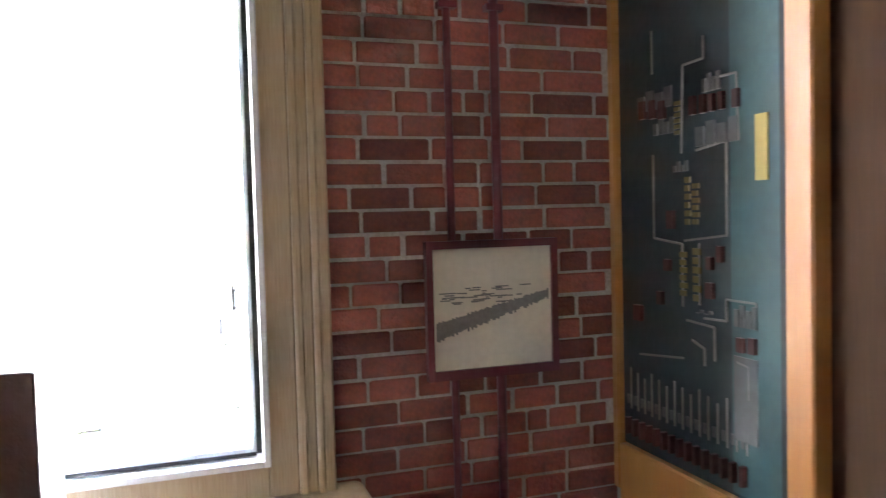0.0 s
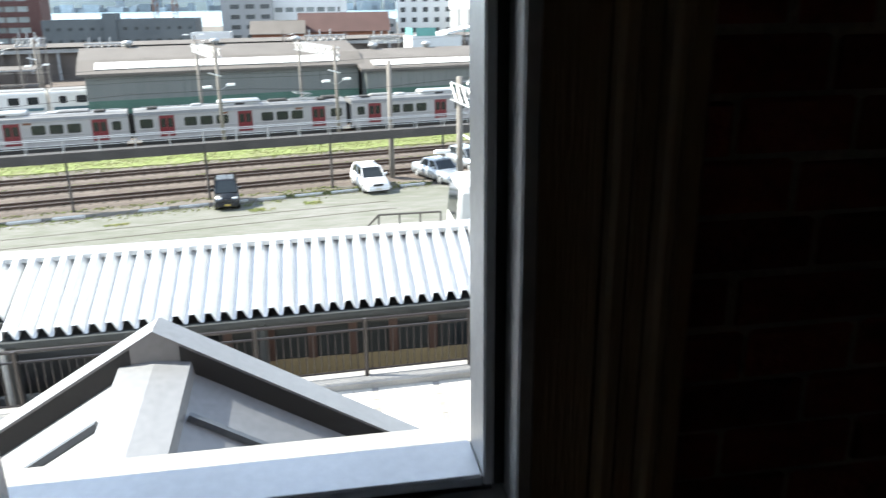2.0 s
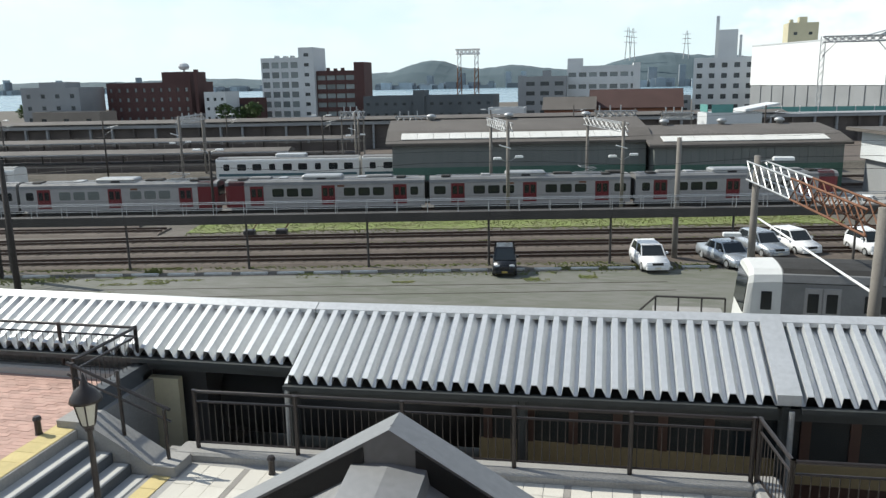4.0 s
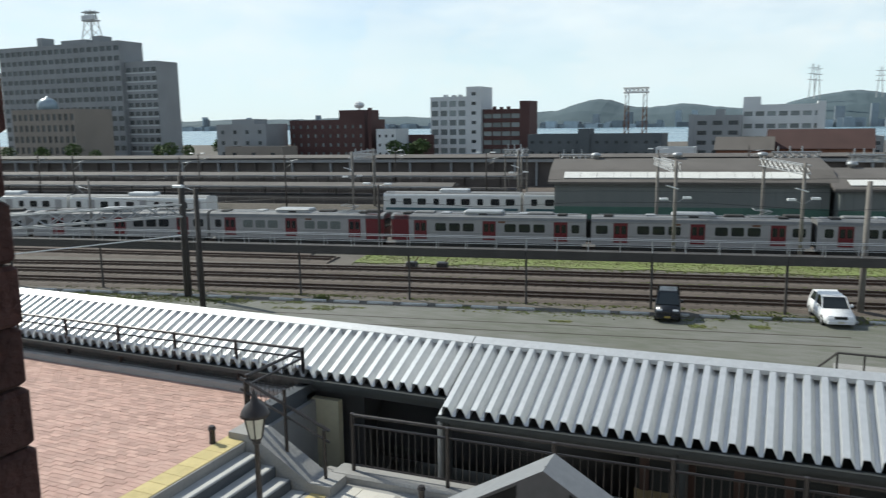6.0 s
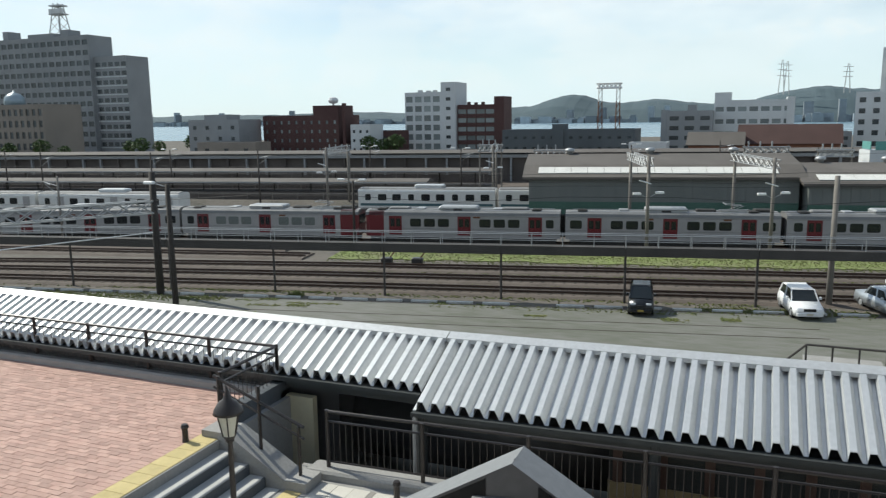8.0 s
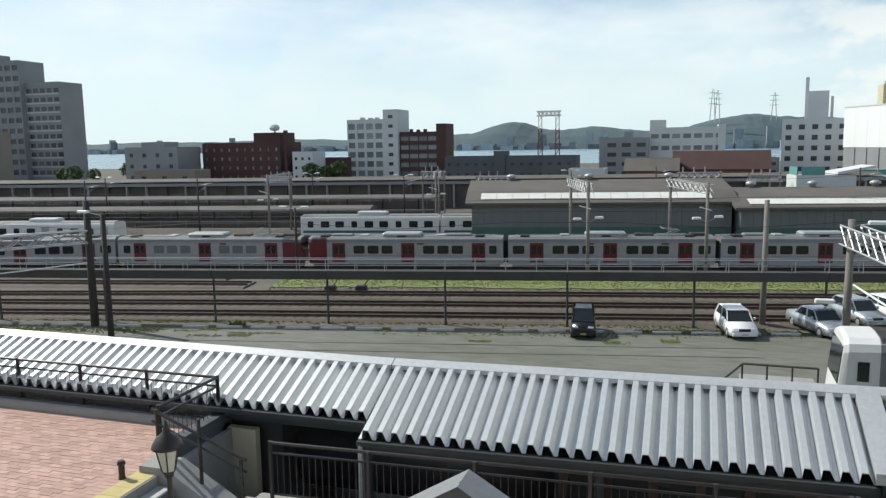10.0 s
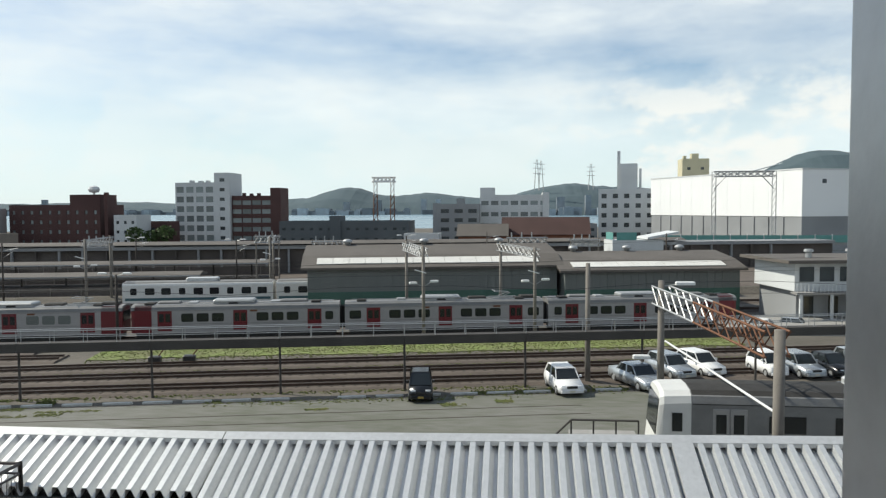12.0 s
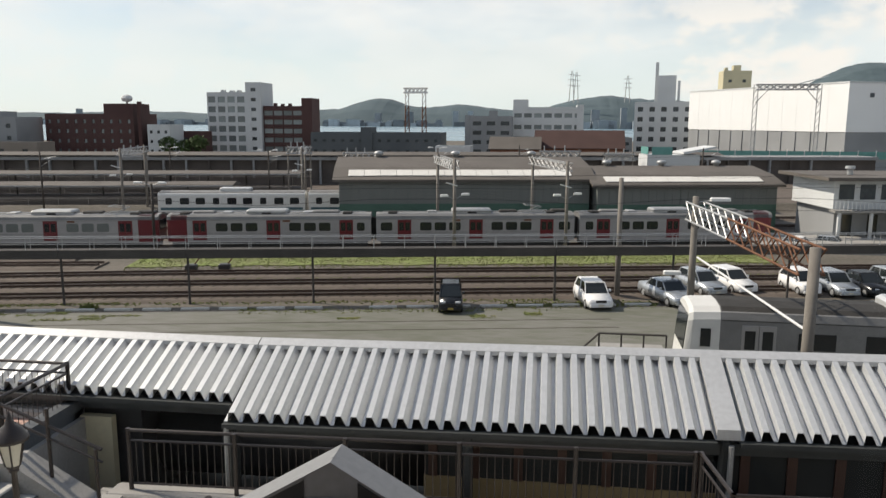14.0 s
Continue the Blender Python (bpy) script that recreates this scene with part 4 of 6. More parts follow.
part("wall", Shape().box(0, 0, 0, 5, 4, 2.6), YELLOW_WALL, hut)
part("roof", Shape().box(-0.3, -0.4, 2.62, 5.3, 4.4, 2.85), SHED_ROOF, hut)

# distant hills and far shore
hn = random.Random(11)


def hill(name, x0, x1, y, depth, base, peaks, label):
    s = Shape()
    n, m = 90, 7
    rings = []
    for i in range(n + 1):
        f = i / n
        x = x0 + (x1 - x0) * f
        h = base + sum(a * math.exp(-((f - c) / w) ** 2) for c, w, a in peaks) + 5 * noise.noise((x * 0.012, y * 0.01, 0)) + 2.5 * noise.noise((x * 0.05, y, 3))
        h *= min(1, f * 12, (1 - f) * 12)
        rings.append([(x, y + depth * j / (m - 1), -4 + (h + 4) * math.sin(math.pi * j / (m - 1)) ** 0.8) for j in range(m)])
    s.loft(rings, closed=False, caps=False)
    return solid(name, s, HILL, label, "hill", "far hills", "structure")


hill("backdrop_hill", -2900, -200, 2250, 500, 26, [(0.12, 0.1, 18), (0.34, 0.08, 14), (0.55, 0.12, 16), (0.8, 0.1, 20)], "low wooded hills tinted for haze beyond the water")
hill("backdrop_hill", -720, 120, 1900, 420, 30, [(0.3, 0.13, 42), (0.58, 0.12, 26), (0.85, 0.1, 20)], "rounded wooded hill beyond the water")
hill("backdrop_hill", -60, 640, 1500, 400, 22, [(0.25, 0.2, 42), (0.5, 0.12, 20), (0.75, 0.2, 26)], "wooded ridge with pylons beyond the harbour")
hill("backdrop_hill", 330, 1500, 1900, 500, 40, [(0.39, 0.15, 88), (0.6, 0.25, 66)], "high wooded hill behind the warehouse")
town = Shape()
for i in range(420):
    x = hn.uniform(-2700, 520)
    y = 2235 if x < -560 else (1880 if x < -60 else 1485)
    w, h = hn.uniform(8, 34), hn.uniform(5, 15)
    if hn.random() < 0.08:
        w, h = hn.uniform(10, 18), hn.uniform(25, 48)
    y -= hn.uniform(-10, 30)
    town.box(x, y, -3, x + w, y + 18, h)
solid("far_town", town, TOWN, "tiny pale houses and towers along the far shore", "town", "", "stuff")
for x, y, h in ((42, 1560, 62), (52, 1600, 62), (150, 1560, 52), (215, 1580, 52)):
    pt = Shape()
    for sx in (-1, 1):
        pt.rod((sx * 5, 0, 0), (sx * 1, 0, h), 0.9, 0.5, 4)
    for k in (0.55, 0.72, 0.88):
        pt.bar((-8, 0, h * k), (8, 0, h * k), 0.9)
    pl = thing("pylon", x, y, 48, 0, "far lattice power pylon on the ridge", "pylon", "far pylons")
    part("lattice", pt, GALV, pl)
bt = Shape()
for sx in (-9, 9):
    bt.box(sx - 2, -2, 0, sx + 2, 2, 150)
bt.box(-9, -2, 70, 9, 2, 76).box(-9, -2, 135, 9, 2, 141)
br = thing("suspension_bridge", 800, 2120, 0, 0, "white suspension bridge tower behind the hill", "bridge")
part("tower", bt, CONC_WHITE, br)
part("cable", Shape().rod((-9, 0, 150), (-420, 60, 40), 1.6, n=5), CONC_WHITE, br)
part("cable", Shape().rod((9, 0, 150), (420, 60, 40), 1.6, n=5), CONC_WHITE, br)


# ---- poles, gantries and wires ----
def lattice(s, p, q, w, n, r=0.03):
    """A lattice girder of two chords and diagonals between p and q, w high."""
    p, q = Vector(p), Vector(q)
    up = Vector((0, 0, w))
    side = (q - p).cross(Vector((0, 0, 1))).normalized() * w * 0.5
    for o in (side, -side):
        s.rod(p + o, q + o, r * 1.5, n=5)
        s.rod(p + o + up, q + o + up, r * 1.5, n=5)
        for i in range(n):
            a, b = p.lerp(q, i / n) + o, p.lerp(q, (i + 1) / n) + o
            s.rod(a, b + up, r, n=4)
            s.rod(a + up, b, r, n=4)


def pole(x, y, h, mat, label, arm=0.0, r=0.16, lamps=0):
    t = thing("catenary_pole", x, y, 0, 0, label, "pole", "yard poles")
    part("shaft", Shape().rod((0, 0, LOW), (0, 0, h), r, r * 0.72, 10), mat, t, "", True)
    if arm:
        s = Shape()
        s.rod((0, 0, h - 1.0), (arm, 0, h - 0.6), 0.035, n=5).rod((0, 0, h - 1.9), (arm * 0.9, 0, h - 0.75), 0.03, n=5)
        part("bracket_arm", s, GALV, t)
        part("insulator", Shape().rod((arm * 0.5, 0, h - 0.85), (arm * 0.7, 0, h - 0.75), 0.07, n=8), INSUL, t)
    for k in range(lamps):
        d = 1 if k else -1
        part("lamp_arm", Shape().rod((0, 0, h - 0.15), (d * 0.9, -0.2, h + 0.1), 0.03, n=5), GALV, t)
        part("lamp_head", Shape().soft_box(d * 1.2 - 0.4, -0.38, h + 0.05, d * 1.2 + 0.4, -0.08, h + 0.22, 0.05), INSUL, t, "white lamp head")
    return t


pole(4.5, 50.2, 7.9, MAST, "tall weathered concrete pole beside parked cars", 0, 0.2)
pole(-34.0, 37.4, 7.7, MAST_DARK, "dark pole with a small lamp by the canopy", 0.0, 0.2, 1)
pole(-37.2, 39.6, 8.3, MAST_DARK, "thick dark pole carrying a lattice beam", 0.0, 0.28)


def portal(x, y, h, w, label):
    """Two posts along the line of sight with a lattice beam over a track."""
    t = thing("gantry", x, y, 0, YARD + 5, label, "gantry", "catenary gantries")
    for yy in (0, w):
        part("post", Shape().rod((0, yy, LOW), (0, yy, h), 0.17, 0.14, 10), MAST, t, "", True)
    s = Shape()
    lattice(s, (0, -0.4, h - 0.9), (0, w + 0.4, h - 0.9), 0.7, 8)
    part("lattice_beam", s, GALV, t, "pale lattice beam")
    part("insulator", Shape().rod((0.1, -0.9, h - 2.3), (-0.9, -0.9, h - 2.0), 0.06, n=6), INSUL, t)
    part("lamp_head", Shape().soft_box(-1.3, -0.3, 4.9, -0.6, 0.0, 5.1, 0.05), INSUL, t)
    part("lamp_head", Shape().soft_box(0.6, -0.3, 5.0, 1.3, 0.0, 5.2, 0.05), INSUL, t)
    part("lamp_bracket", Shape().rod((-0.7, -0.15, 4.95), (0, 0, 4.6), 0.03, n=5).rod((0.7, -0.15, 5.05), (0, 0, 4.6), 0.03, n=5), GALV, t)
    return t


def across(u, c, h, w, label):
    x, y, _ = yard(u, c)
    return portal(x, y, h, w, label)


across(4.5, 66.9, 8.2, 11, "concrete posts with lattice beam above the train")
across(14.6, 67.2, 8.0, 12, "concrete posts with rusty lattice beam")
across(-13.2, 101.5, 8.0, 12, "concrete posts with pale lattice beam by the depot")
across(-33.5, 93.0, 8.2, 12, "concrete posts with pale lattice beam far off")
pole(-37.0, 66.8, 5.6, MAST_DARK, "dark pole with two white lamps beside the red train ends", 0, 0.15, 2)
for u, c, h in ((-46, 100, 7.5), (-60, 96, 7.5), (-74, 92, 7.8), (-52, 66.5, 6.5), (-90, 82, 7.5), (40, 100, 8), (-20, 116, 7), (-38, 128, 7), (-70, 118, 7), (-95, 110, 7.5), (6, 128, 7), (20, 130, 7.5)):
    x, y, _ = yard(u, c)
    pole(x, y, h, MAST if c % 2 else MAST_DARK, "slim catenary pole in the railway yard", 2.2 if c > 90 else -2.0, 0.13, 2 if h == 7 else 0)

# big rusty gantry over the siding
gt = thing("gantry", 0, 0, 0, 0, "large gantry with rusty lattice beam over siding", "gantry")
part("post", Shape().rod((7.35, 40.2, 0), (7.35, 40.2, 7.7), 0.2, 0.16, 10), MAST, gt, "", True)
part("post", Shape().rod((9.0, 27.2, 0), (9.0, 27.2, 7.2), 0.22, 0.19, 12), MAST, gt, "", True)
s = Shape()
lattice(s, (7.35, 40.4, 6.5), (8.1, 34.4, 6.4), 0.9, 6, 0.035)
part("lattice_beam", s, GALV, gt, "pale galvanised lattice beam")
s = Shape()
lattice(s, (8.1, 34.4, 6.4), (9.0, 27.4, 6.2), 0.9, 7, 0.035)
part("lattice_beam", s, RUST, gt, "rust brown lattice beam")
part("stay", Shape().rod((7.5, 39.8, 4.6), (9.0, 27.2, 4.2), 0.05, n=6), INSUL, gt)
part("lamp_head", Shape().soft_box(8.0, 39.8, 7.5, 9.0, 40.1, 7.68, 0.05), INSUL, gt)
part("lamp_head", Shape().soft_box(5.9, 40.0, 3.6, 6.8, 40.3, 3.8, 0.05), INSUL, gt)
part("lamp_bracket", Shape().rod((7.35, 40.2, 7.4), (8.3, 39.95, 7.55), 0.03, n=5).rod((7.35, 40.2, 3.5), (6.6, 40.15, 3.65), 0.03, n=5), GALV, gt)

# its fellow at the west end of the siding
gw = thing("gantry", 0, 0, 0, 0, "pale lattice gantry beam beside the dark poles", "gantry", "catenary gantries")
s = Shape()
lattice(s, (-37.2, 39.4, 5.6), (-43.5, 29.8, 5.6), 0.8, 10, 0.035)
part("lattice_beam", s, GALV, gw, "pale galvanised lattice beam")
part("post", Shape().rod((-43.6, 29.6, 0), (-43.6, 29.6, 6.6), 0.2, 0.17, 10), MAST, gw, "", True)
part("stay", Shape().rod((-37.1, 39.2, 4.3), (-43.5, 29.8, 4.0), 0.04, n=6), INSUL, gw)


def signal_bridge(x, y, z, w):
    t = thing("signal_bridge", x, y, 0, YARD, "small pale lattice signal bridge beyond the sheds", "gantry", "signal bridges")
    b = Shape()
    lattice(b, (0, 0, z), (w, 0, z), 0.9, 6, 0.05)
    part("lattice_beam", b, GALV, t)
    for xx in (0.2, w - 0.2):
        part("post", Shape().rod((xx, 0, 0), (xx, 0, z + 1.2), 0.12, 0.1, 8), MAST, t)
    for k in range(3):
        part("signal_arm", Shape().box(0.6 + k * w / 4, -0.2, z + 0.9, 0.75 + k * w / 4, 0.0, z + 1.7), GALV, t)
    return t


for x, y, z, w in ((-29.5, 107, 6.0, 5), (-1.5, 112, 6.3, 6), (-37.5, 106, 6.8, 3.6), (7.5, 111, 6.0, 4.5), (-62, 104, 6.2, 4)):
    signal_bridge(x, y, z, w)
for x, y in ((-26.8, 53.6), (-24.4, 54.2)):
    pm = thing("point_machine", x, y, 0, YARD, "dark rusty track switch machine between rails", "switch machine", "track switch machines")
    part("casing", Shape().soft_box(-0.55, -0.3, 0.1, 0.35, 0.3, 0.7, 0.08), LOCO, pm)
    part("lever", Shape().rod((0.1, 0, 0.6), (0.5, 0.1, 1.15), 0.05, n=6), RUST, pm)
    part("rod", Shape().rod((-0.2, 0.2, 0.25), (-0.2, 2.0, 0.25), 0.04, n=6), RAIL, pm)

# tall harbour gantry pylon
pg = thing("harbour_pylon", -40.2, 230, 0, 0, "tall red and white lattice portal pylon by the harbour", "pylon")
s1, s2 = Shape(), Shape()
for x in (-2.6, 2.6):
    for dx in (-0.5, 0.5):
        s1.rod((x + dx * 1.6, 0, 0), (x + dx, 0, 16), 0.16, n=5)
        s2.rod((x + dx, 0, 16), (x + dx, 0, 21), 0.16, n=5)
    for k in range(10):
        (s1 if k < 8 else s2).rod((x - 0.6, 0, k * 2), (x + 0.6, 0, k * 2 + 2), 0.1, n=4)
lattice(s2, (-3.6, 0, 19.8), (3.6, 0, 19.8), 1.4, 6, 0.12)
part("lower_legs", s1, RUST, pg, "red painted lattice legs")
part("upper_frame", s2, INSUL, pg, "white painted lattice top")
pw = thing("harbour_pylon", 45.7, 183, 0, -2, "grey lattice portal in front of the white warehouse", "pylon")
s = Shape()
for x in (0, 13.4):
    for dx in (-0.45, 0.45):
        s.rod((x + dx, 0, 0), (x + dx, 0, 19.8), 0.1, n=5)
    for k in range(12):
        s.rod((x - 0.45, 0, k * 1.6), (x + 0.45, 0, k * 1.6 + 1.6), 0.06, n=4)
lattice(s, (0, 0, 18.6), (13.4, 0, 18.6), 1.2, 9, 0.08)
s.rod((0, 0, 15.7), (2.6, 0, 18.6), 0.1, n=4).rod((13.4, 0, 15.7), (10.8, 0, 18.6), 0.1, n=4)
part("frame", s, GALV, pw)
tf = thing("teal_fence", 30, 178, 0, -3, "teal painted roadside fence below the warehouse", "fence")
for i in range(14):
    part("panel", Shape().box(i * 3.6, 0, 3.6, i * 3.6 + 3.5, 0.08, 5.2), TEAL, tf)
    part("post", Shape().box(i * 3.6 - 0.08, -0.05, 0, i * 3.6 + 0.08, 0.1, 5.5), CONC_WHITE, tf)
part("deck", Shape().box(-2, 0.2, 3.0, 52, 6, 3.6), CONC_GREY, tf)

# wires along the tracks
for c, z, sag in ((75, 5.3, 0.1), (75, 6.2, 0.3), (69.5, 5.4, 0.1), (91.5, 5.3, 0.1), (97, 5.6, 0.2), (53.2, 5.2, 0.1), (47.9, 6.6, 0.4), (104, 6.8, 0.3)):
    s = Shape()
    s.loft([[yard(-100 + i * 7, c + dc, z + dz - sag * (i % 3 == 1)) for dc, dz in ((0, 0.014), (0.014, 0), (0, -0.014), (-0.014, 0))] for i in range(25)])
    solid("overhead_wire", s, WIRE, "thin dark overhead wire along the tracks", "wire", "overhead wires")


# ---- parked cars ----
def parked_car(x, y, rz, paint, label, kind="hatch", bars=PAPER):
    """Nose towards -y."""
    c = thing("car", x, y, 0.02 if y < 70 else LOW, rz, label, "car", "parked cars")
    w, l, h = {"hatch": (0.82, 2.0, 1.52), "sedan": (0.86, 2.3, 1.45), "kei": (0.72, 1.6, 1.62)}[kind]
    rear = {"hatch": l * 0.86, "sedan": l * 0.5, "kei": l * 0.92}[kind]

    def ring(yy, ww, z0, z1):
        return [(-ww, yy, z0), (-ww * 1.02, yy, (z0 + z1) / 2), (-ww * 0.93, yy, z1), (ww * 0.93, yy, z1), (ww * 1.02, yy, (z0 + z1) / 2), (ww, yy, z0)]
    hood = 0.82 if kind != "kei" else 0.92
    part("body", Shape().loft([ring(-l, w * 0.8, 0.32, 0.6), ring(-l * 0.93, w * 0.96, 0.24, hood - 0.12), ring(-l * 0.5, w, 0.22, hood + 0.06),
                               ring(0, w, 0.22, hood + 0.12), ring(l * 0.6, w, 0.22, hood + 0.14), ring(l * 0.94, w * 0.97, 0.26, hood + 0.1), ring(l, w * 0.86, 0.36, hood - 0.1)]), paint, c, "", True)
    f = -l * (0.48 if kind != "kei" else 0.62)
    a, b = f + 0.62, rear - 0.35

    def quad(yy, ww, z):
        return [(-ww, yy, z), (ww, yy, z)]
    cabin = Shape().loft([[(-w * .9, f, hood + .04), (w * .9, f, hood + .04), (w * .9, rear, hood + .1), (-w * .9, rear, hood + .1)],
                          [(-w * .74, a, h - 0.06), (w * .74, a, h - 0.06), (w * .74, b, h - 0.06), (-w * .74, b, h - 0.06)]])
    part("windows", cabin, DARK_GLASS, c, "dark tinted glasshouse")
    part("roof", Shape().loft([[(-w * .76, a - .03, h - .08), (w * .76, a - .03, h - .08), (w * .76, b + .05, h - .08), (-w * .76, b + .05, h - .08)],
                               [(-w * .68, a + .1, h), (w * .68, a + .1, h), (w * .68, b - .08, h), (-w * .68, b - .08, h)]]), paint, c)
    for sx in (-1, 1):
        part("pillar", Shape().bar((sx * w * .89, f + .02, hood + .04), (sx * w * .75, a, h - .05), 0.06), paint, c)
        part("pillar", Shape().bar((sx * w * .9, (f + rear) / 2, hood + .08), (sx * w * .76, (a + b) / 2, h - .05), 0.07), paint, c)
        part("pillar", Shape().bar((sx * w * .89, rear, hood + .1), (sx * w * .75, b, h - .05), 0.1), paint, c)
        part("headlight", Shape().soft_box(sx * w * .62 - .16, -l * .97, hood - .3, sx * w * .62 + .16, -l * .9, hood - .13, 0.03), HEADLIGHT, c)
        part("wing_mirror", Shape().soft_box(sx * w * 1.1 - .08, f + .25, hood + .12, sx * w * 1.1 + .08, f + .4, hood + .27, 0.03), paint, c)
        for yy in (-l * .62, l * .62):
            wl = part("wheel", Shape().rod((sx * (w - .16), yy, .3), (sx * (w + .01), yy, .3), .3, .3, 16), TYRE, c)
            part("rim", Shape().rod((sx * w, yy, .3), (sx * (w + .02), yy, .3), .19, .17, 12), GALV, wl)
    part("bumper", Shape().soft_box(-w * .86, -l - .05, .25, w * .86, -l * .9, .45, .05), paint, c)
    part("grille", Shape().box(-w * .4, -l - .01, .52, w * .4, -l * .9, .66), RUBBER, c)
    part("number_plate", Shape().box(-.17, -l - .07, .3, .17, -l - .04, .42), bars, c)
    return c


parked_car(-6.0, 45.5, 7, CAR_BLACK, "black small van parked on the asphalt edge", "kei", PLATE_YELLOW)
parked_car(2.8, 48.0, 12, CAR_WHITE, "white hatchback parked beside a concrete pole", "hatch")
parked_car(7.6, 49.6, 24, CAR_SILVER, "silver sedan parked beyond the siding", "sedan")
parked_car(10.3, 52.8, 24, CAR_SILVER, "silver blue hatchback among parked cars", "hatch")
parked_car(12.5, 53.8, 24, CAR_WHITE, "white hatchback among parked cars", "hatch")
parked_car(17.0, 53.6, 14, CAR_WHITE, "white van parked beyond the gantry", "kei")
parked_car(19.2, 53.8, 14, CAR_SILVER, "silver hatchback beyond the gantry", "hatch")
parked_car(21.3, 54.2, 14, CAR_BLACK, "dark saloon among parked cars", "sedan")
parked_car(23.3, 54.8, 14, CAR_SILVER, "silver van at the row's end", "kei")
parked_car(24.0, 76.5, 60, CAR_WHITE, "white van parked beside the yard office", "kei")
parked_car(27.3, 77.5, 60, CAR_SILVER, "beige van parked beside the yard office", "kei")

# platform ramp with rail behind the canopy
rp = thing("loading_ramp", 2.3, 34.2, 0, 0, "concrete loading platform with a steel handrail", "platform")
part("slab", Shape().box(0, 0, 0, 3.1, 2.0, 0.9), CONCRETE, rp)
part("handrail", Shape().rod((0, 0.1, 1.9), (3.0, 0.1, 1.9), 0.05, n=6).rod((0, 0.1, 1.9), (-1.0, 0.1, 0.9), 0.05, n=6), BEAM, rp)
for i in range(4):
    part("post", Shape().rod((i * 1.0, 0.1, 0.9), (i * 1.0, 0.1, 1.9), 0.04, n=6), BEAM, rp)


# ---- trees of the waterfront ----
def tree(x, y, h, label):
    t = thing("tree", x, y, -0.1, 0, label, "tree", "waterfront trees")
    r = random.Random(int(x * 7 + y))
    part("trunk", Shape().rod((0, 0, 0), (0.1, 0, h * 0.55), 0.22, 0.1, 7).rod((0.1, 0, h * .45), (h * .2, 0.3, h * .8), 0.09, 0.03, 5).rod((0.1, 0, h * .4), (-h * .2, -0.3, h * .75), 0.09, 0.03, 5), BARK, t)
    s = Shape()
    for k in range(420):
        a, b, q = r.uniform(0, 6.28), r.uniform(-1, 1), r.uniform(0.35, 1) ** 0.5
        c = math.sqrt(1 - b * b)
        lump = 1 + 0.3 * math.sin(3 * a + x) * c
        p = Vector((math.cos(a) * c * h * .38 * q * lump, math.sin(a) * c * h * .38 * q * lump, h * .64 + b * h * .34 * q))
        d = Vector((r.uniform(-1, 1), r.uniform(-1, 1), r.uniform(-1, 1))).normalized() * h * 0.055
        e = d.cross(Vector((r.uniform(-1, 1), r.uniform(-1, 1), 1))).normalized() * h * 0.045
        s.add([p - d, p - e, p + d, p + e], [(0, 1, 2, 3)])
    tagged(part("crown", s, LEAF, t), "", "", "", "stuff")


for i, (x, y, h) in enumerate(((-112, 215, 7), (-108, 217, 6), (-104.5, 219, 7.5), (-120, 228, 8), (-186, 205, 6), (-193, 204, 7), (-200, 206, 6), (-226, 180, 6), (-214, 182, 7), (-206, 184, 5), (-180, 215, 8), (-240, 178, 6))):
    tree(x, y, h, "dark green tree by the waterfront buildings")


# ---- canopy over the exhibits ----
RIDGE_Y, RIDGE_Z, EAVE_Y, EAVE_Z, BACK_Y = 12.9, 7.33, 11.08, 6.58, 14.8
SLOPE = (RIDGE_Z - EAVE_Z) / (RIDGE_Y - EAVE_Y)
PITCH = 0.255


def folded(name, x0, x1, ya, yb, parent, z_of):
    """Folded roof sheet with trapezoid ribs running up the slope."""
    x = x0
    line = []
    while x < x1 - 0.01:
        for dx, dz in ((0, 0), (0.06, 0), (0.085, 0.155), (0.178, 0.155)):
            line.append((x + dx, dz))
        x += PITCH
    line.append((x1, 0))
    s = Shape()
    s.loft([[(xx, ya, z_of(ya) + dz) for xx, dz in line] + [(xx, ya, z_of(ya) + dz - 0.012) for xx, dz in line[::-1]],
            [(xx, yb, z_of(yb) + dz) for xx, dz in line] + [(xx, yb, z_of(yb) + dz - 0.012) for xx, dz in line[::-1]]])
    return part(name, s, CANOPY, parent, "grey folded metal sheet")


can = thing("canopy", 0, 0, 0, 0, "long ridged metal canopy roof over exhibits", "canopy")


def askew(*things):
    """East of the step in its roof the canopy, and the fence before it, draw away from the building."""
    for ob in things:
        for o in [ob] + list(ob.children):
            if o.type == "MESH":
                for v in o.data.vertices:
                    v.co.y += 0.05 * max(0.0, v.co.x + 5.43)


def front_z(y):
    return EAVE_Z + SLOPE * (y - EAVE_Y)


def back_z(y):
    return RIDGE_Z - SLOPE * (y - RIDGE_Y)


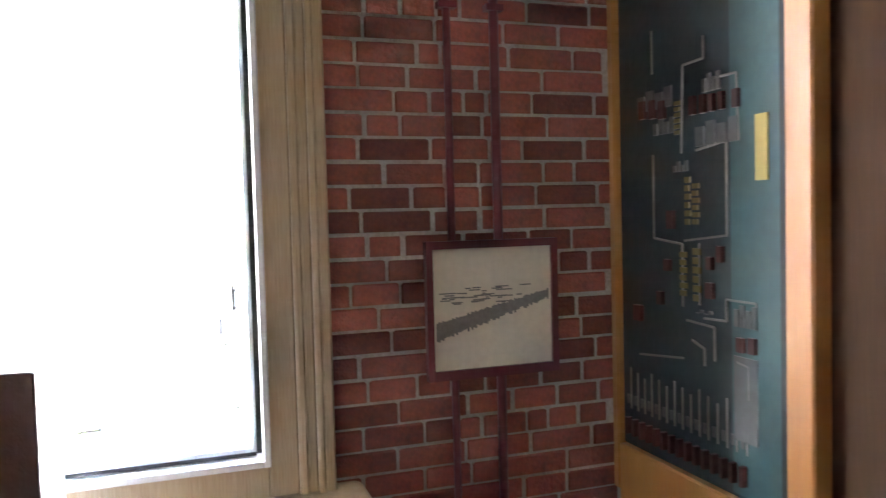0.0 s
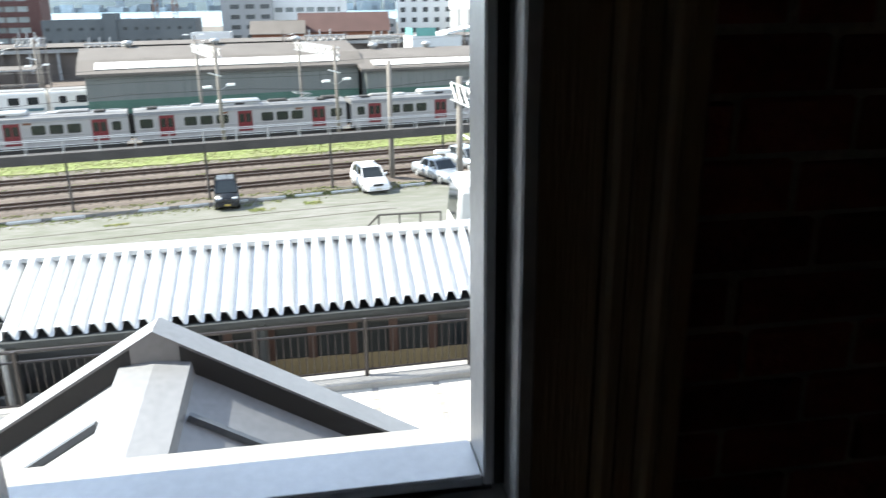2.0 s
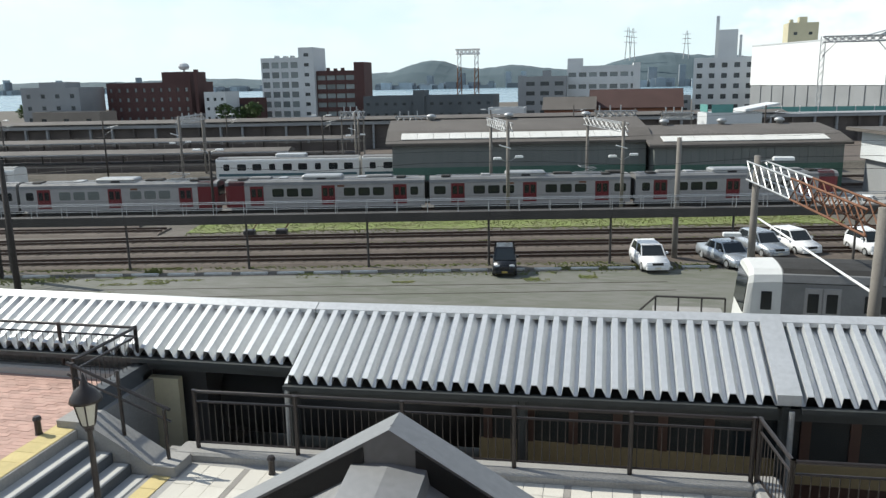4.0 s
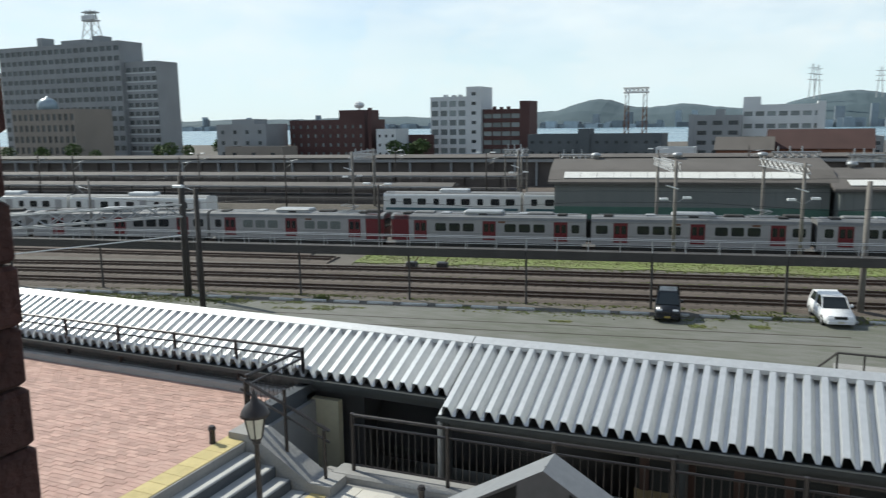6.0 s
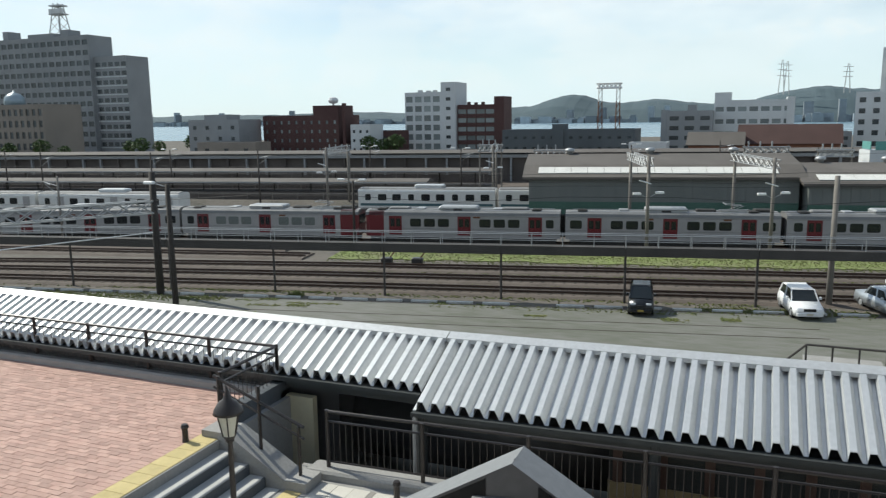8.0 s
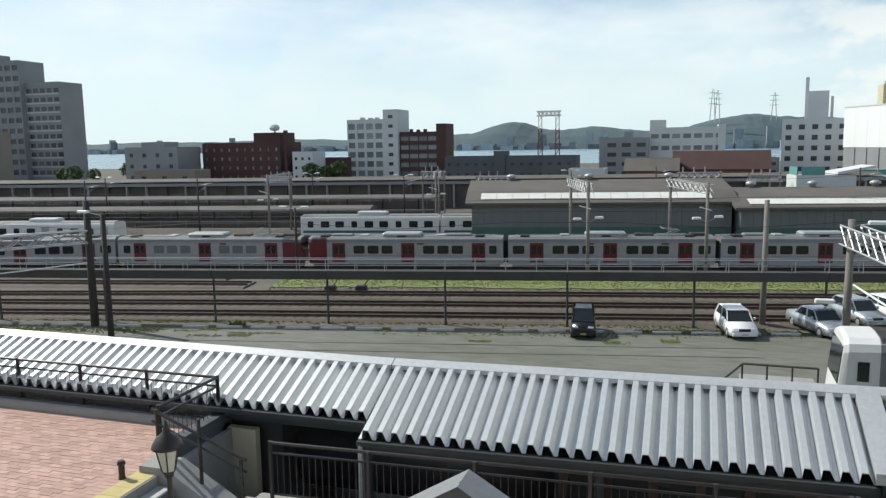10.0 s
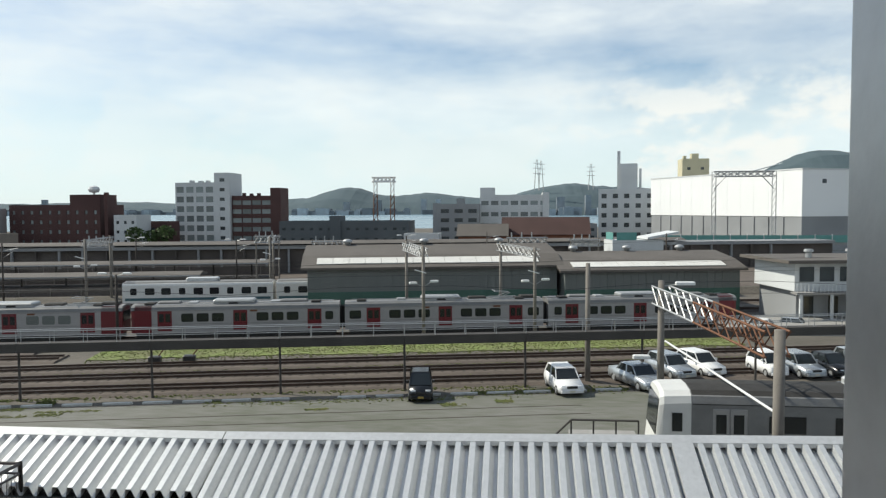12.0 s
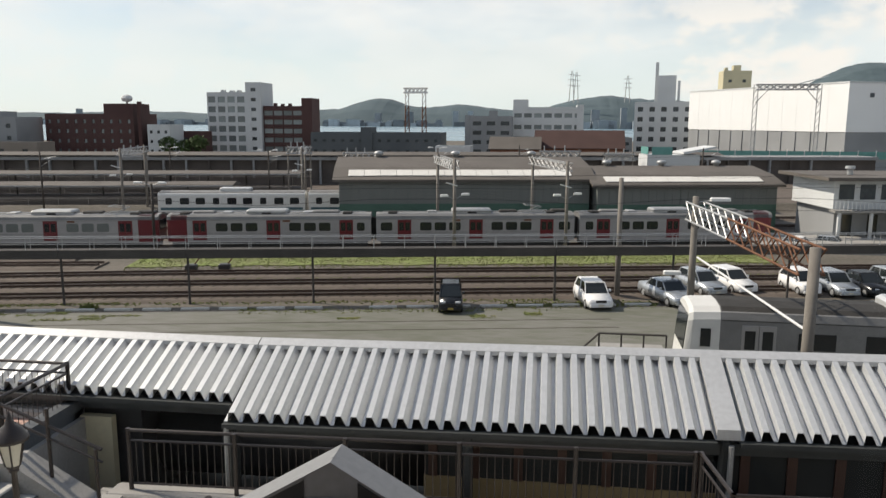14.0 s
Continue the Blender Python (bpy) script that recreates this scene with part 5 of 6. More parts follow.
for x0, x1, e in ((-36, -22, 11.5), (-22, -5.44, 11.5), (-5.42, 2.5, EAVE_Y), (2.86, 17, EAVE_Y)):
    folded("roof_sheet", x0, x1, e, RIDGE_Y, can, front_z)
    part("rear_sheet", Shape().loft([[(xx, RIDGE_Y, RIDGE_Z), (xx, BACK_Y, back_z(BACK_Y)), (xx, BACK_Y, back_z(BACK_Y) - 0.04), (xx, RIDGE_Y, RIDGE_Z - 0.04)] for xx in (x0, x1)]), CANOPY, can)
    part("gutter", Shape().loft([[(xx, e - 0.1, front_z(e) - 0.1), (xx, e + 0.04, front_z(e) - 0.1), (xx, e + 0.04, front_z(e) - 0.02), (xx, e - 0.1, front_z(e) - 0.02)] for xx in (x0, x1)]), SHADE_STEEL, can, "dark eaves gutter")
    part("ridge_cap", Shape().loft([[(xx, RIDGE_Y - 0.2, RIDGE_Z + 0.0), (xx, RIDGE_Y - 0.2, RIDGE_Z + 0.08), (xx, RIDGE_Y, RIDGE_Z + 0.16), (xx, RIDGE_Y + 0.2, RIDGE_Z + 0.07), (xx, RIDGE_Y + 0.2, RIDGE_Z)] for xx in (x0, x1 + (0.36 if x1 == 2.5 else 0))]), CANOPY_CAP, can, "pale metal ridge cap")
part("expansion_cap", Shape().loft([[(2.5, y, z), (2.5, y, z + 0.17), (2.86, y, z + 0.17), (2.86, y, z)] for y, z in ((EAVE_Y - 0.02, EAVE_Z), (RIDGE_Y - 0.1, front_z(RIDGE_Y - 0.1)))]), CANOPY_CAP, can, "flat grey expansion joint cap")
for x in (-30, -22.0, -14.0, -9.2, -5.3, -1.4, 2.65, 6.6, 10.6):
    e = EAVE_Y if x > -5.4 else 11.62
    part("post", Shape().rod((x, e + 0.1, 3.1), (x, e + 0.1, front_z(e) - 0.02), 0.09, n=10), SHADE_STEEL, can, "dark round steel post")
    part("rafter", Shape().loft([[(xx, e, front_z(e) - 0.22), (xx, RIDGE_Y, RIDGE_Z - 0.25), (xx, RIDGE_Y, RIDGE_Z - 0.08), (xx, e, front_z(e) - 0.05)] for xx in (x - 0.05, x + 0.05)]), SHADE_STEEL, can)
    part("rear_post", Shape().rod((x, BACK_Y - 0.3, 0), (x, BACK_Y - 0.3, back_z(BACK_Y) - 0.05), 0.08, n=8), SHADE_STEEL, can)
for x in (-5.36, 2.72):
    part("downpipe", Shape().rod((x, EAVE_Y - 0.06, 5.0), (x, EAVE_Y - 0.06, EAVE_Z - 0.08), 0.045, n=10), GALV, can, "pale metal downpipe")
part("purlin", Shape().box(-36, 11.62, 6.46, -5.5, 11.74, 6.7).box(-5.4, EAVE_Y + 0.05, 6.3, 17, EAVE_Y + 0.17, 6.5), SHADE_STEEL, can)

askew(can)

# exhibits on a sunken track
bed = Shape().box(-40, 10.75, -0.3, 20, 15.6, 3.2)
solid("exhibit_bed", bed, BALLAST, "gravel bed of the exhibit track", "track bed", "", "structure")
lo = thing("steam_locomotive", -6.2, 13.2, 3.2, 0, "black steam locomotive standing under the canopy", "locomotive")
part("boiler", Shape().rod((-1.2, 0, 2.3), (5.6, 0, 2.3), 0.85, 0.82, 20), LOCO, lo, "", True)
part("cab", Shape().box(-3.4, -1.3, 1.1, -1.15, 1.3, 3.5).box(-3.6, -1.45, 3.5, -1.0, 1.45, 3.62), LOCO, lo)
part("dome", Shape().turned([(0.4, 3.0), (0.4, 3.35), (0.25, 3.55), (0.05, 3.6)], 1.6, 0, 14), LOCO, lo, "", True)
part("chimney", Shape().turned([(0.24, 3.0), (0.22, 3.6), (0.3, 3.75)], 4.9, 0, 14), LOCO, lo)
part("running_board", Shape().box(-1.1, -1.35, 1.3, 6.2, 1.35, 1.38), LOCO, lo)
for i in range(4):
    for sy in (-1, 1):
        part("wheel", Shape().rod((i * 1.5 - 0.6, sy * 0.5, 0.62), (i * 1.5 - 0.6, sy * 0.66, 0.62), 0.62, 0.6, 18), LOCO, lo)
co2 = thing("railway_coach", 5.2, 13.1, 3.2, 0, "old cream and brown railway coach under the canopy", "train")
part("body", Shape().box(-7.4, -1.4, 0.9, 9.4, 1.4, 1.95), BROWN, co2, "dark brown lower side")
part("upper_side", Shape().box(-7.38, -1.38, 1.95, 9.38, 1.38, 2.35), CREAM, co2, "cream waist band")
part("window_band", Shape().box(-7.37, -1.36, 2.35, 9.37, 1.36, 3.1), DARK_GLASS, co2)
for i in range(24):
    part("window_post", Shape().box(-7.3 + i * 0.72, -1.4, 2.35, -7.15 + i * 0.72, -1.35, 3.1), BROWN, co2)
part("roof", Shape().loft([[(xx, a, z) for a, z in ((-1.45, 3.1), (-1.0, 3.5), (0, 3.65), (1.0, 3.5), (1.45, 3.1))] for xx in (-7.5, 9.5)]), SHADE_STEEL, co2)
part("underframe", Shape().box(-7, -1.1, 0.05, 9, 1.1, 0.9), UNDER, co2)
l2 = thing("diesel_locomotive", -15.5, 13.2, 3.2, 0, "cream fronted exhibit locomotive under the canopy", "locomotive")
part("body", Shape().soft_box(-3.5, -1.35, 0.6, 6.4, 1.35, 3.4, 0.2), CREAM, l2)
part("lower_band", Shape().box(-3.52, -1.37, 0.7, 6.42, 1.37, 1.6), BROWN, l2)
part("underframe", Shape().box(-3.2, -1.1, 0.0, 6.2, 1.1, 0.62), UNDER, l2)
part("window", Shape().box(6.38, -1.0, 2.2, 6.43, 1.0, 2.9), DARK_GLASS, l2)

solid("kiosk_wall", Shape().box(-8.35, 11.6, 3.1, -7.75, 11.75, 6.3), YELLOW_WALL, "pale yellow wall end below the canopy", "wall", "", "structure")

# ---- plaza, steps and upper terrace ----
PZ, TZ = 5.6, 6.28
base = Shape().box(-7.25, 0.34, 0.0, 2.1, 10.45, PZ - 0.008).box(2.1, 0.34, 0, 16, 9.15, PZ - 0.008)
plaza = solid("plaza", base, CONCRETE, "raised plaza paved in cream tiles and grey bands", "plaza", "", "structure")
tb = Shape().box(-40, 0.34, 0.0, -8.25, 11.75, TZ - 0.008)
terrace = solid("terrace", tb, CONCRETE, "upper terrace paved in pink clay pavers", "terrace", "", "structure")
kb2 = Shape().soft_box(-6.95, 9.98, PZ - 0.06, 2.05, 10.42, PZ + 0.14, 0.04).soft_box(2.05, 8.75, PZ - 0.06, 2.45, 10.42, PZ + 0.14, 0.04).soft_box(2.45, 8.75, PZ - 0.06, 16, 9.12, PZ + 0.14, 0.04)
askew(plaza)
plaza_kerb = solid("plaza_kerb", kb2, CONCRETE, "grey concrete kerb below the fence", "kerb", "", "structure")
askew(plaza_kerb)
kb3 = Shape().soft_box(-40, 11.4, TZ - 0.05, -8.35, 11.75, TZ + 0.16, 0.04)
solid("terrace_kerb", kb3, CONCRETE, "grey concrete kerb along the terrace", "kerb", "", "structure")
steps = thing("steps", 0, 0, 0, 0, "four pale granite steps with dark risers", "stairs", "", "structure")
for i in range(4):
    z = TZ - 0.17 * (i + 1)
    x = -8.25 + i * 0.3
    part("tread", Shape().soft_box(x, 0.35, z - 0.05, x + 0.3 - 0.03, 9.45, z, 0.01), STEP_STONE, steps)
    part("riser", Shape().box(x + 0.271, 0.36, z - 0.24, x + 0.3, 9.44, z - 0.006), STEP_DARK, steps)
    part("step_core", Shape().box(x, 0.36, 0.0, x + 0.27, 9.44, z - 0.051), CONCRETE, steps)
cheek = Shape().loft([[(xx, 9.46, 0.0), (xx, 9.46, zz), (xx, 9.95, zz), (xx, 9.95, 0.0)] for xx, zz in ((-8.6, TZ + 0.12), (-8.1, TZ + 0.12), (-7.0, PZ + 0.16), (-6.6, PZ + 0.16))])
solid("stair_cheek", cheek, CONCRETE, "sloping grey concrete cheek wall beside steps", "wall", "", "structure")
solid("exhibit_wall", Shape().box(-8.6, 9.96, 1.6, -8.35, 11.75, TZ + 0.3).box(-8.34, 9.96, 1.6, -7.4, 10.2, PZ + 0.1), STEP_DARK, "dark slate retaining wall end by the canopy", "wall", "", "structure")

# paving: cream tiles with grey bands
rt = random.Random(3)
tile_mesh = [Shape().soft_box(0.004, 0.004, 0, 0.296, 0.596, 0.06, 0.004).mesh("tile", TILE) for _ in range(1)][0]
band_mesh = Shape().soft_box(0.003, 0.003, 0, 0.097, 0.297, 0.06, 0.003).mesh("band_tile", TILE_GREY)
rest_t, rest_b = Shape(), Shape()
count = 0
x = -6.55
while x < 15.5:
    for c in range(3):
        y = 3.0
        while y < (9.9 if x < 1.9 else 8.65) + 0.05 * (x + 5.43):
            if y > 5.6 and -2.6 < x < 2.2 and count < 290:
                piece("tile", tile_mesh, plaza, x + c * 0.3, y, PZ - 0.06)
                count += 1
            else:
                rest_t.box(x + c * 0.3 + 0.004, y + 0.004, PZ - 0.06, x + c * 0.3 + 0.296, y + 0.596, PZ + rt.uniform(-0.002, 0.002))
            y += 0.6
            if (round((y - 3.0) / 0.6)) % 3 == 0:
                rest_b.box(x + c * 0.3 + 0.003, y + 0.003, PZ - 0.06, x + c * 0.3 + 0.297, y + 0.097, PZ)
                y += 0.1
    y = 3.0
    while y < (9.9 if x < 1.9 else 8.65) + 0.05 * (x + 5.43):
        rest_b.box(x + 0.903, y + 0.003, PZ - 0.06, x + 0.997, y + 0.297, PZ)
        y += 0.3
    x += 1.0
tagged(part("cream_tiles", rest_t, TILE, plaza), "", "", "", "stuff")
tagged(part("grey_band_tiles", rest_b, TILE_GREY, plaza), "", "", "", "stuff")
ta = Shape()
for i in range(30):
    ta.soft_box(-6.98, 0.4 + i * 0.31, PZ - 0.06, -6.68, 0.7 + i * 0.31, PZ + 0.004, 0.006)
for i in range(30):
    ta.soft_box(-8.68, 0.4 + i * 0.305, TZ - 0.05, -8.28, 0.7 + i * 0.305, TZ + 0.004, 0.006)
tagged(solid("tactile_paving", ta, TACTILE, "yellow tactile paving strips by the steps", "paving"), "", "", "", "structure")
pk = Shape()
y = 1.0
row = 0
while y < 11.35:
    x = -26 + (row % 2) * 0.11
    while x < -9.1:
        pk.box(x + 0.004, y + 0.004, TZ - 0.05, x + 0.216, y + 0.106, TZ + rt.uniform(-0.003, 0.003))
        x += 0.22
    y += 0.11
    row += 1
y = 1.0
while y < 11.35:
    pk.box(-8.9, y + 0.004, TZ - 0.05, -8.685, y + 0.106, TZ)
    y += 0.11
pk.box(-9.12, 1.0, TZ - 0.05, -8.905, 11.35, TZ - 0.004)
tagged(part("clay_pavers", pk, PINK, terrace), "", "", "", "stuff")


# ---- railings ----
def railing(points, name="railing", label="dark brown iron railing with slim balusters", h=0.98, post_gap=1.62, bal=0.115, base=0.14):
    f = thing(name, 0, 0, 0, 0, label, "railing", "plaza railings")
    for (xa, ya, za), (xb, yb, zb) in zip(points, points[1:]):
        a, b = Vector((xa, ya, za + base)), Vector((xb, yb, zb + base))
        n = max(1, round((b - a).length / post_gap))
        up = Vector((0, 0, 1))
        part("top_rail", Shape().rod(a + up * h, b + up * h, 0.03, n=8), IRON, f)
        part("second_rail", Shape().rod(a + up * (h - 0.17), b + up * (h - 0.17), 0.02, n=6), IRON, f)
        part("bottom_rail", Shape().rod(a + up * 0.1, b + up * 0.1, 0.018, n=6), IRON, f)
        for i in range(n + 1):
            p = a.lerp(b, i / n)
            part("post", Shape().rod(p - up * 0.03, p + up * (h + 0.03), 0.036, n=8), IRON, f)
        m = int((b - a).length / bal)
        s = Shape()
        for i in range(1, m):
            p = a.lerp(b, i / m)
            s.rod(p + up * 0.1, p + up * (h - 0.17), 0.008, n=4)
        tagged(part("balusters", s, IRON, f), "", "", "", "stuff")
    return f


askew(railing([(-6.6, 10.2, PZ), (2.02, 10.2, PZ)]), railing([(2.1, 10.2, PZ), (2.26, 8.95, PZ), (12, 8.95, PZ)]))
railing([(-34, 11.58, TZ), (-8.5, 11.58, TZ), (-8.5, 9.9, TZ)], h=0.92, base=0.06)
hr = thing("handrail", 0, 0, 0, 0, "dark iron stair handrail beside the steps", "handrail")
part("rail", Shape().rod((-8.5, 9.72, TZ + 1.0), (-6.75, 9.72, PZ + 1.0), 0.028, n=8).rod((-8.5, 9.72, TZ + 0.8), (-6.75, 9.72, PZ + 0.8), 0.02, n=8), IRON, hr)
for xx, zz in ((-8.4, TZ), (-7.6, 6.2), (-6.85, PZ)):
    part("post", Shape().rod((xx, 9.72, zz - 0.1), (xx, 9.72, zz + 1.0), 0.03, n=8), IRON, hr)
for x, y, z in ((-8.72, 9.2, TZ), (-5.15, 9.82, PZ)):
    bl = thing("bollard_lamp", x, y, z, 0, "small dark bollard at the plaza edge", "bollard", "plaza bollards")
    part("stem", Shape().turned([(0.06, 0), (0.05, 0.05), (0.05, 0.22), (0.07, 0.25), (0.05, 0.3)], 0, 0, 10), IRON, bl)


def lantern(x, y, z, h):
    t = thing("street_lamp", x, y, z, 0, "dark iron lantern street lamp on the plaza", "street lamp")
    part("pole", Shape().turned([(0.13, 0), (0.13, 0.08), (0.08, 0.14), (0.08, 0.32), (0.045, 0.4), (0.04, h * 0.5), (0.034, h - 0.62), (0.06, h - 0.6), (0.05, h - 0.55)], 0, 0, 14), IRON, t, "", True)
    head = part("lantern", Shape().turned([(0.07, h - 0.56), (0.09, h - 0.52)], 0, 0, 6), IRON, t)
    part("lantern_glass", Shape().loft([[(r * math.cos(a), r * math.sin(a), zz) for a in [k * math.pi / 3 for k in range(6)]] for r, zz in ((0.085, h - 0.52), (0.15, h - 0.2))]), LAMP_GLASS, head, "frosted lantern glass")
    for k in range(6):
        a = k * math.pi / 3
        part("glazing_bar", Shape().bar((0.088 * math.cos(a), 0.088 * math.sin(a), h - 0.52), (0.154 * math.cos(a), 0.154 * math.sin(a), h - 0.2), 0.014), IRON, head)
    part("hood", Shape().turned([(0.2, h - 0.21), (0.19, h - 0.17), (0.13, h - 0.07), (0.06, h - 0.02), (0.045, h + 0.03), (0.02, h + 0.1), (0.004, h + 0.16)], 0, 0, 16), IRON, head, "round dark hood", True)
    return t


lantern(-6.42, 7.46, PZ, 2.36)

# ---- gabled roof of the entrance porch, its ridge falling towards the building ----
py = thing("porch_roof", 0, 0, 0, 0, "grey metal gable roof of the entrance porch", "roof")


def crest(y):
    """Middle of the ridge cap's top."""
    return Vector((-0.965 - 0.045 * (2.22 - y), y, 10.15 - 0.25 * (2.22 - y)))


Y0, Y1, RUN, FALL = 0.4, 2.22, 1.95, 0.6
for sx in (-1, 1):
    pan, verge, eave = Shape(), Shape(), Shape()
    edge = [crest(y) + Vector((sx * d, 0, -0.05 - FALL * (d - 0.12))) for y in (Y0, Y1) for d in (0.06, RUN)]
    pan.add(edge + [p - Vector((0, 0, 0.05)) for p in edge], [(0, 1, 3, 2), (4, 6, 7, 5), (0, 4, 5, 1), (1, 5, 7, 3), (3, 7, 6, 2), (2, 6, 4, 0)])
    part("roof_pan", pan, ROOF_ZINC, py, "smooth grey metal roof slope")
    rings = []
    for d in (0.0, RUN + 0.05):
        p = crest(2.27) + Vector((sx * d, 0, 0.115 - FALL * d))
        rings.append([p + Vector((0, -0.07, 0.0)), p + Vector((0, 0.09, 0.0)), p + Vector((0, 0.1, -0.3)), p + Vector((0, 0.03, -0.3)), p + Vector((0, -0.07, -0.24))])
    part("verge_cap", verge.loft(rings), ROOF_ZINC, py, "wide folded grey verge flashing")
    # black strip laid on the verge's inner face as its shade
    dark = [[p + Vector((0, -0.075, z)) for z in (-0.012, -0.235)] for p in (crest(2.27) + Vector((sx * d, 0, 0.115 - FALL * d)) for d in (0.1, RUN))]
    part("verge_upstand", Shape().loft([dark[0] + [p + Vector((0, 0.006, 0)) for p in dark[0][::-1]], dark[1] + [p + Vector((0, 0.006, 0)) for p in dark[1][::-1]]]), RUBBER, py, "black strip standing in for shade below the verge")
    part("eave_trim", eave.loft([[p + Vector((sx * d, 0, z)) for d, z in ((-0.02, 0.015), (0.06, -0.02), (0.06, -0.18), (-0.02, -0.18))] for p in (edge[1], edge[3])]), ROOF_DARK, py)
    for k in range(7):
        y = 1.94 - 0.22 * k
        p = crest(y) + Vector((sx * 0.17, 0, -0.035 - FALL * 0.05))
        q = crest(y) + Vector((sx * (RUN - 0.02), 0, -0.035 - FALL * (RUN - 0.14)))
        part("standing_seam", Shape().bar(p, q, 0.028), ROOF_DARK, py, "raised dark seam")
rings = []
for y in (Y0, Y1):
    p = crest(y)
    rings.append([p + Vector((d, 0, z)) for d, z in ((-0.16, -0.09), (-0.145, -0.012), (0.0, 0.0), (0.145, -0.012), (0.16, -0.09))])
part("ridge_cap", Shape().loft(rings), ROOF_ZINC, py, "broad flat grey ridge cap")
peak = crest(2.27) + Vector((0, -0.03, 0.118))
far = rings[1]
part("ridge_end", Shape().add([far[0], far[1], far[2], far[3], far[4], peak, peak - Vector((0, 0, 0.2))], [(0, 1, 5), (1, 2, 5), (2, 3, 5), (3, 4, 5), (0, 5, 6), (4, 6, 5)]), ROOF_ZINC, py)
porch = thing("porch", -0.97, 0, 0, 0, "entrance porch below the gable roof", "porch")
part("wall", Shape().loft([[(x, y, z) for x, y in ((-1.7, 0.36), (1.7, 0.36), (1.7, 2.2), (-1.7, 2.2))] for z in (PZ, 8.4)]), ROOF_ZINC, porch)
part("gable", Shape().loft([[(x, y, z) for x, z in ((-1.7, 8.41), (1.7, 8.41), (0, 9.7))] for y in (2.12, 2.2)]), ROOF_ZINC, porch)

# ---- the room and its window ----
FZ, CZ = 9.95, 13.3
X0, X1, YB, OUT = -4.0, 1.225, -5.0, 0.33
WX0, WX1, WZ0, WZ1 = -1.07, 0.10, 10.86, 12.95
wall = Shape().box(X0 - 0.3, 0.0, 5.0, WX0, 0.11, 16).box(WX1, 0.0, 5.0, X1 + 8, 0.11, 16).box(WX0, 0.0, 5.0, WX1, 0.11, WZ0).box(WX0, 0.0, WZ1, WX1, 0.11, 16)
front = solid("wall_front", wall, MORTAR, "old red brick wall with pale mortar", "wall", "", "structure")
solid("wall_west", Shape().box(X0 - 0.3, YB, FZ - 0.2, X0, -0.002, CZ + 0.2), PLASTER, "plain plastered side wall", "wall", "", "structure")
solid("wall_east", Shape().box(X1, YB, FZ - 0.2, X1 + 0.3, -0.002, CZ + 0.2), BROWN_WALL, "dark brown boarded side wall", "wall", "", "structure")
solid("wall_back", Shape().box(X0 - 0.3, YB - 0.3, FZ - 0.2, X1 + 0.3, YB - 0.002, CZ + 0.2), PLASTER, "plain plastered back wall", "wall", "", "structure")
solid("ceiling", Shape().box(X0 - 0.3, YB - 0.3, CZ + 0.002, X1 + 0.3, -0.003, CZ + 0.2), PLASTER, "plain pale ceiling", "ceiling", "", "structure")
fl = solid("floor", Shape().box(X0, YB, FZ - 0.2, X1, -0.003, FZ - 0.02), FLOOR_WOOD, "dark wooden floorboards", "floor", "", "structure")
plank = Shape().soft_box(0.002, 0, 0, 0.148, 4.99, 0.02, 0.003).mesh("plank", FLOOR_WOOD)
for i in range(int((X1 - X0) / 0.15)):
    piece("plank", plank, fl, X0 + i * 0.15, YB, FZ - 0.02)

# window casing, frame, pane and sill
GX0, GX1, GZ0, GZ1 = -0.925, -0.05, 10.985, 12.85
wn = thing("window_1", 0, 0, 0, 0, "tall aluminium window in a moulded oak casing", "window", "", "structure")
for sx, xa in ((1, GX1 + 0.048), (-1, GX0 - 0.048)):
    for o, w, yy in ((0.0, 0.085, -0.06), (0.085, 0.025, -0.078), (0.11, 0.03, -0.066), (0.14, 0.02, -0.088), (0.16, 0.032, -0.076)):
        part("casing", Shape().soft_box(min(xa + sx * o, xa + sx * (o + w)), yy, WZ0 - 0.02, max(xa + sx * o, xa + sx * (o + w)), -0.001, WZ1 + 0.16, 0.006), CASING, wn, "moulded grained oak casing")
part("head_casing", Shape().soft_box(GX0 - 0.047, -0.06, GZ1 + 0.05, GX1 + 0.047, -0.001, WZ1 + 0.16, 0.006), CASING, wn)
part("apron", Shape().soft_box(GX0 - 0.047, -0.06, WZ0 - 0.02, GX1 + 0.047, -0.001, GZ0 - 0.052, 0.005), CASING, wn)
part("window_sill", Shape().soft_box(WX0 - 0.16, -0.24, WZ0 - 0.07, WX1 + 0.18, 0.0, WZ0 - 0.022, 0.012), CASING, wn, "wide varnished oak sill")
fr = Shape()
for a, b, w in ((0.03, 0.05, 0.1), (0.0, 0.014, 0.06)):
    y0, y1 = (-0.08, 0.06) if a else (-0.032, 0.056)
    fr = Shape()
    fr.soft_box(GX1 + a, y0, GZ0 - b, GX1 + b, y1, GZ1 + b, 0.003).soft_box(GX0 - b, y0, GZ0 - b, GX0 - a, y1, GZ1 + b, 0.003)
    fr.soft_box(GX0 - a, y0, GZ0 - b, GX1 + a, y1, GZ0 - a, 0.003).soft_box(GX0 - a, y0, GZ1 + a, GX1 + a, y1, GZ1 + b, 0.003)
    part("outer_frame" if a else "sash_frame", fr, ALU, wn, "silver aluminium frame")
gk = Shape()
gk.box(GX1 + 0.0145, -0.02, GZ0 - 0.023, GX1 + 0.0295, 0.05, GZ1 + 0.023).box(GX0 - 0.0295, -0.02, GZ0 - 0.023, GX0 - 0.0145, 0.05, GZ1 + 0.023)
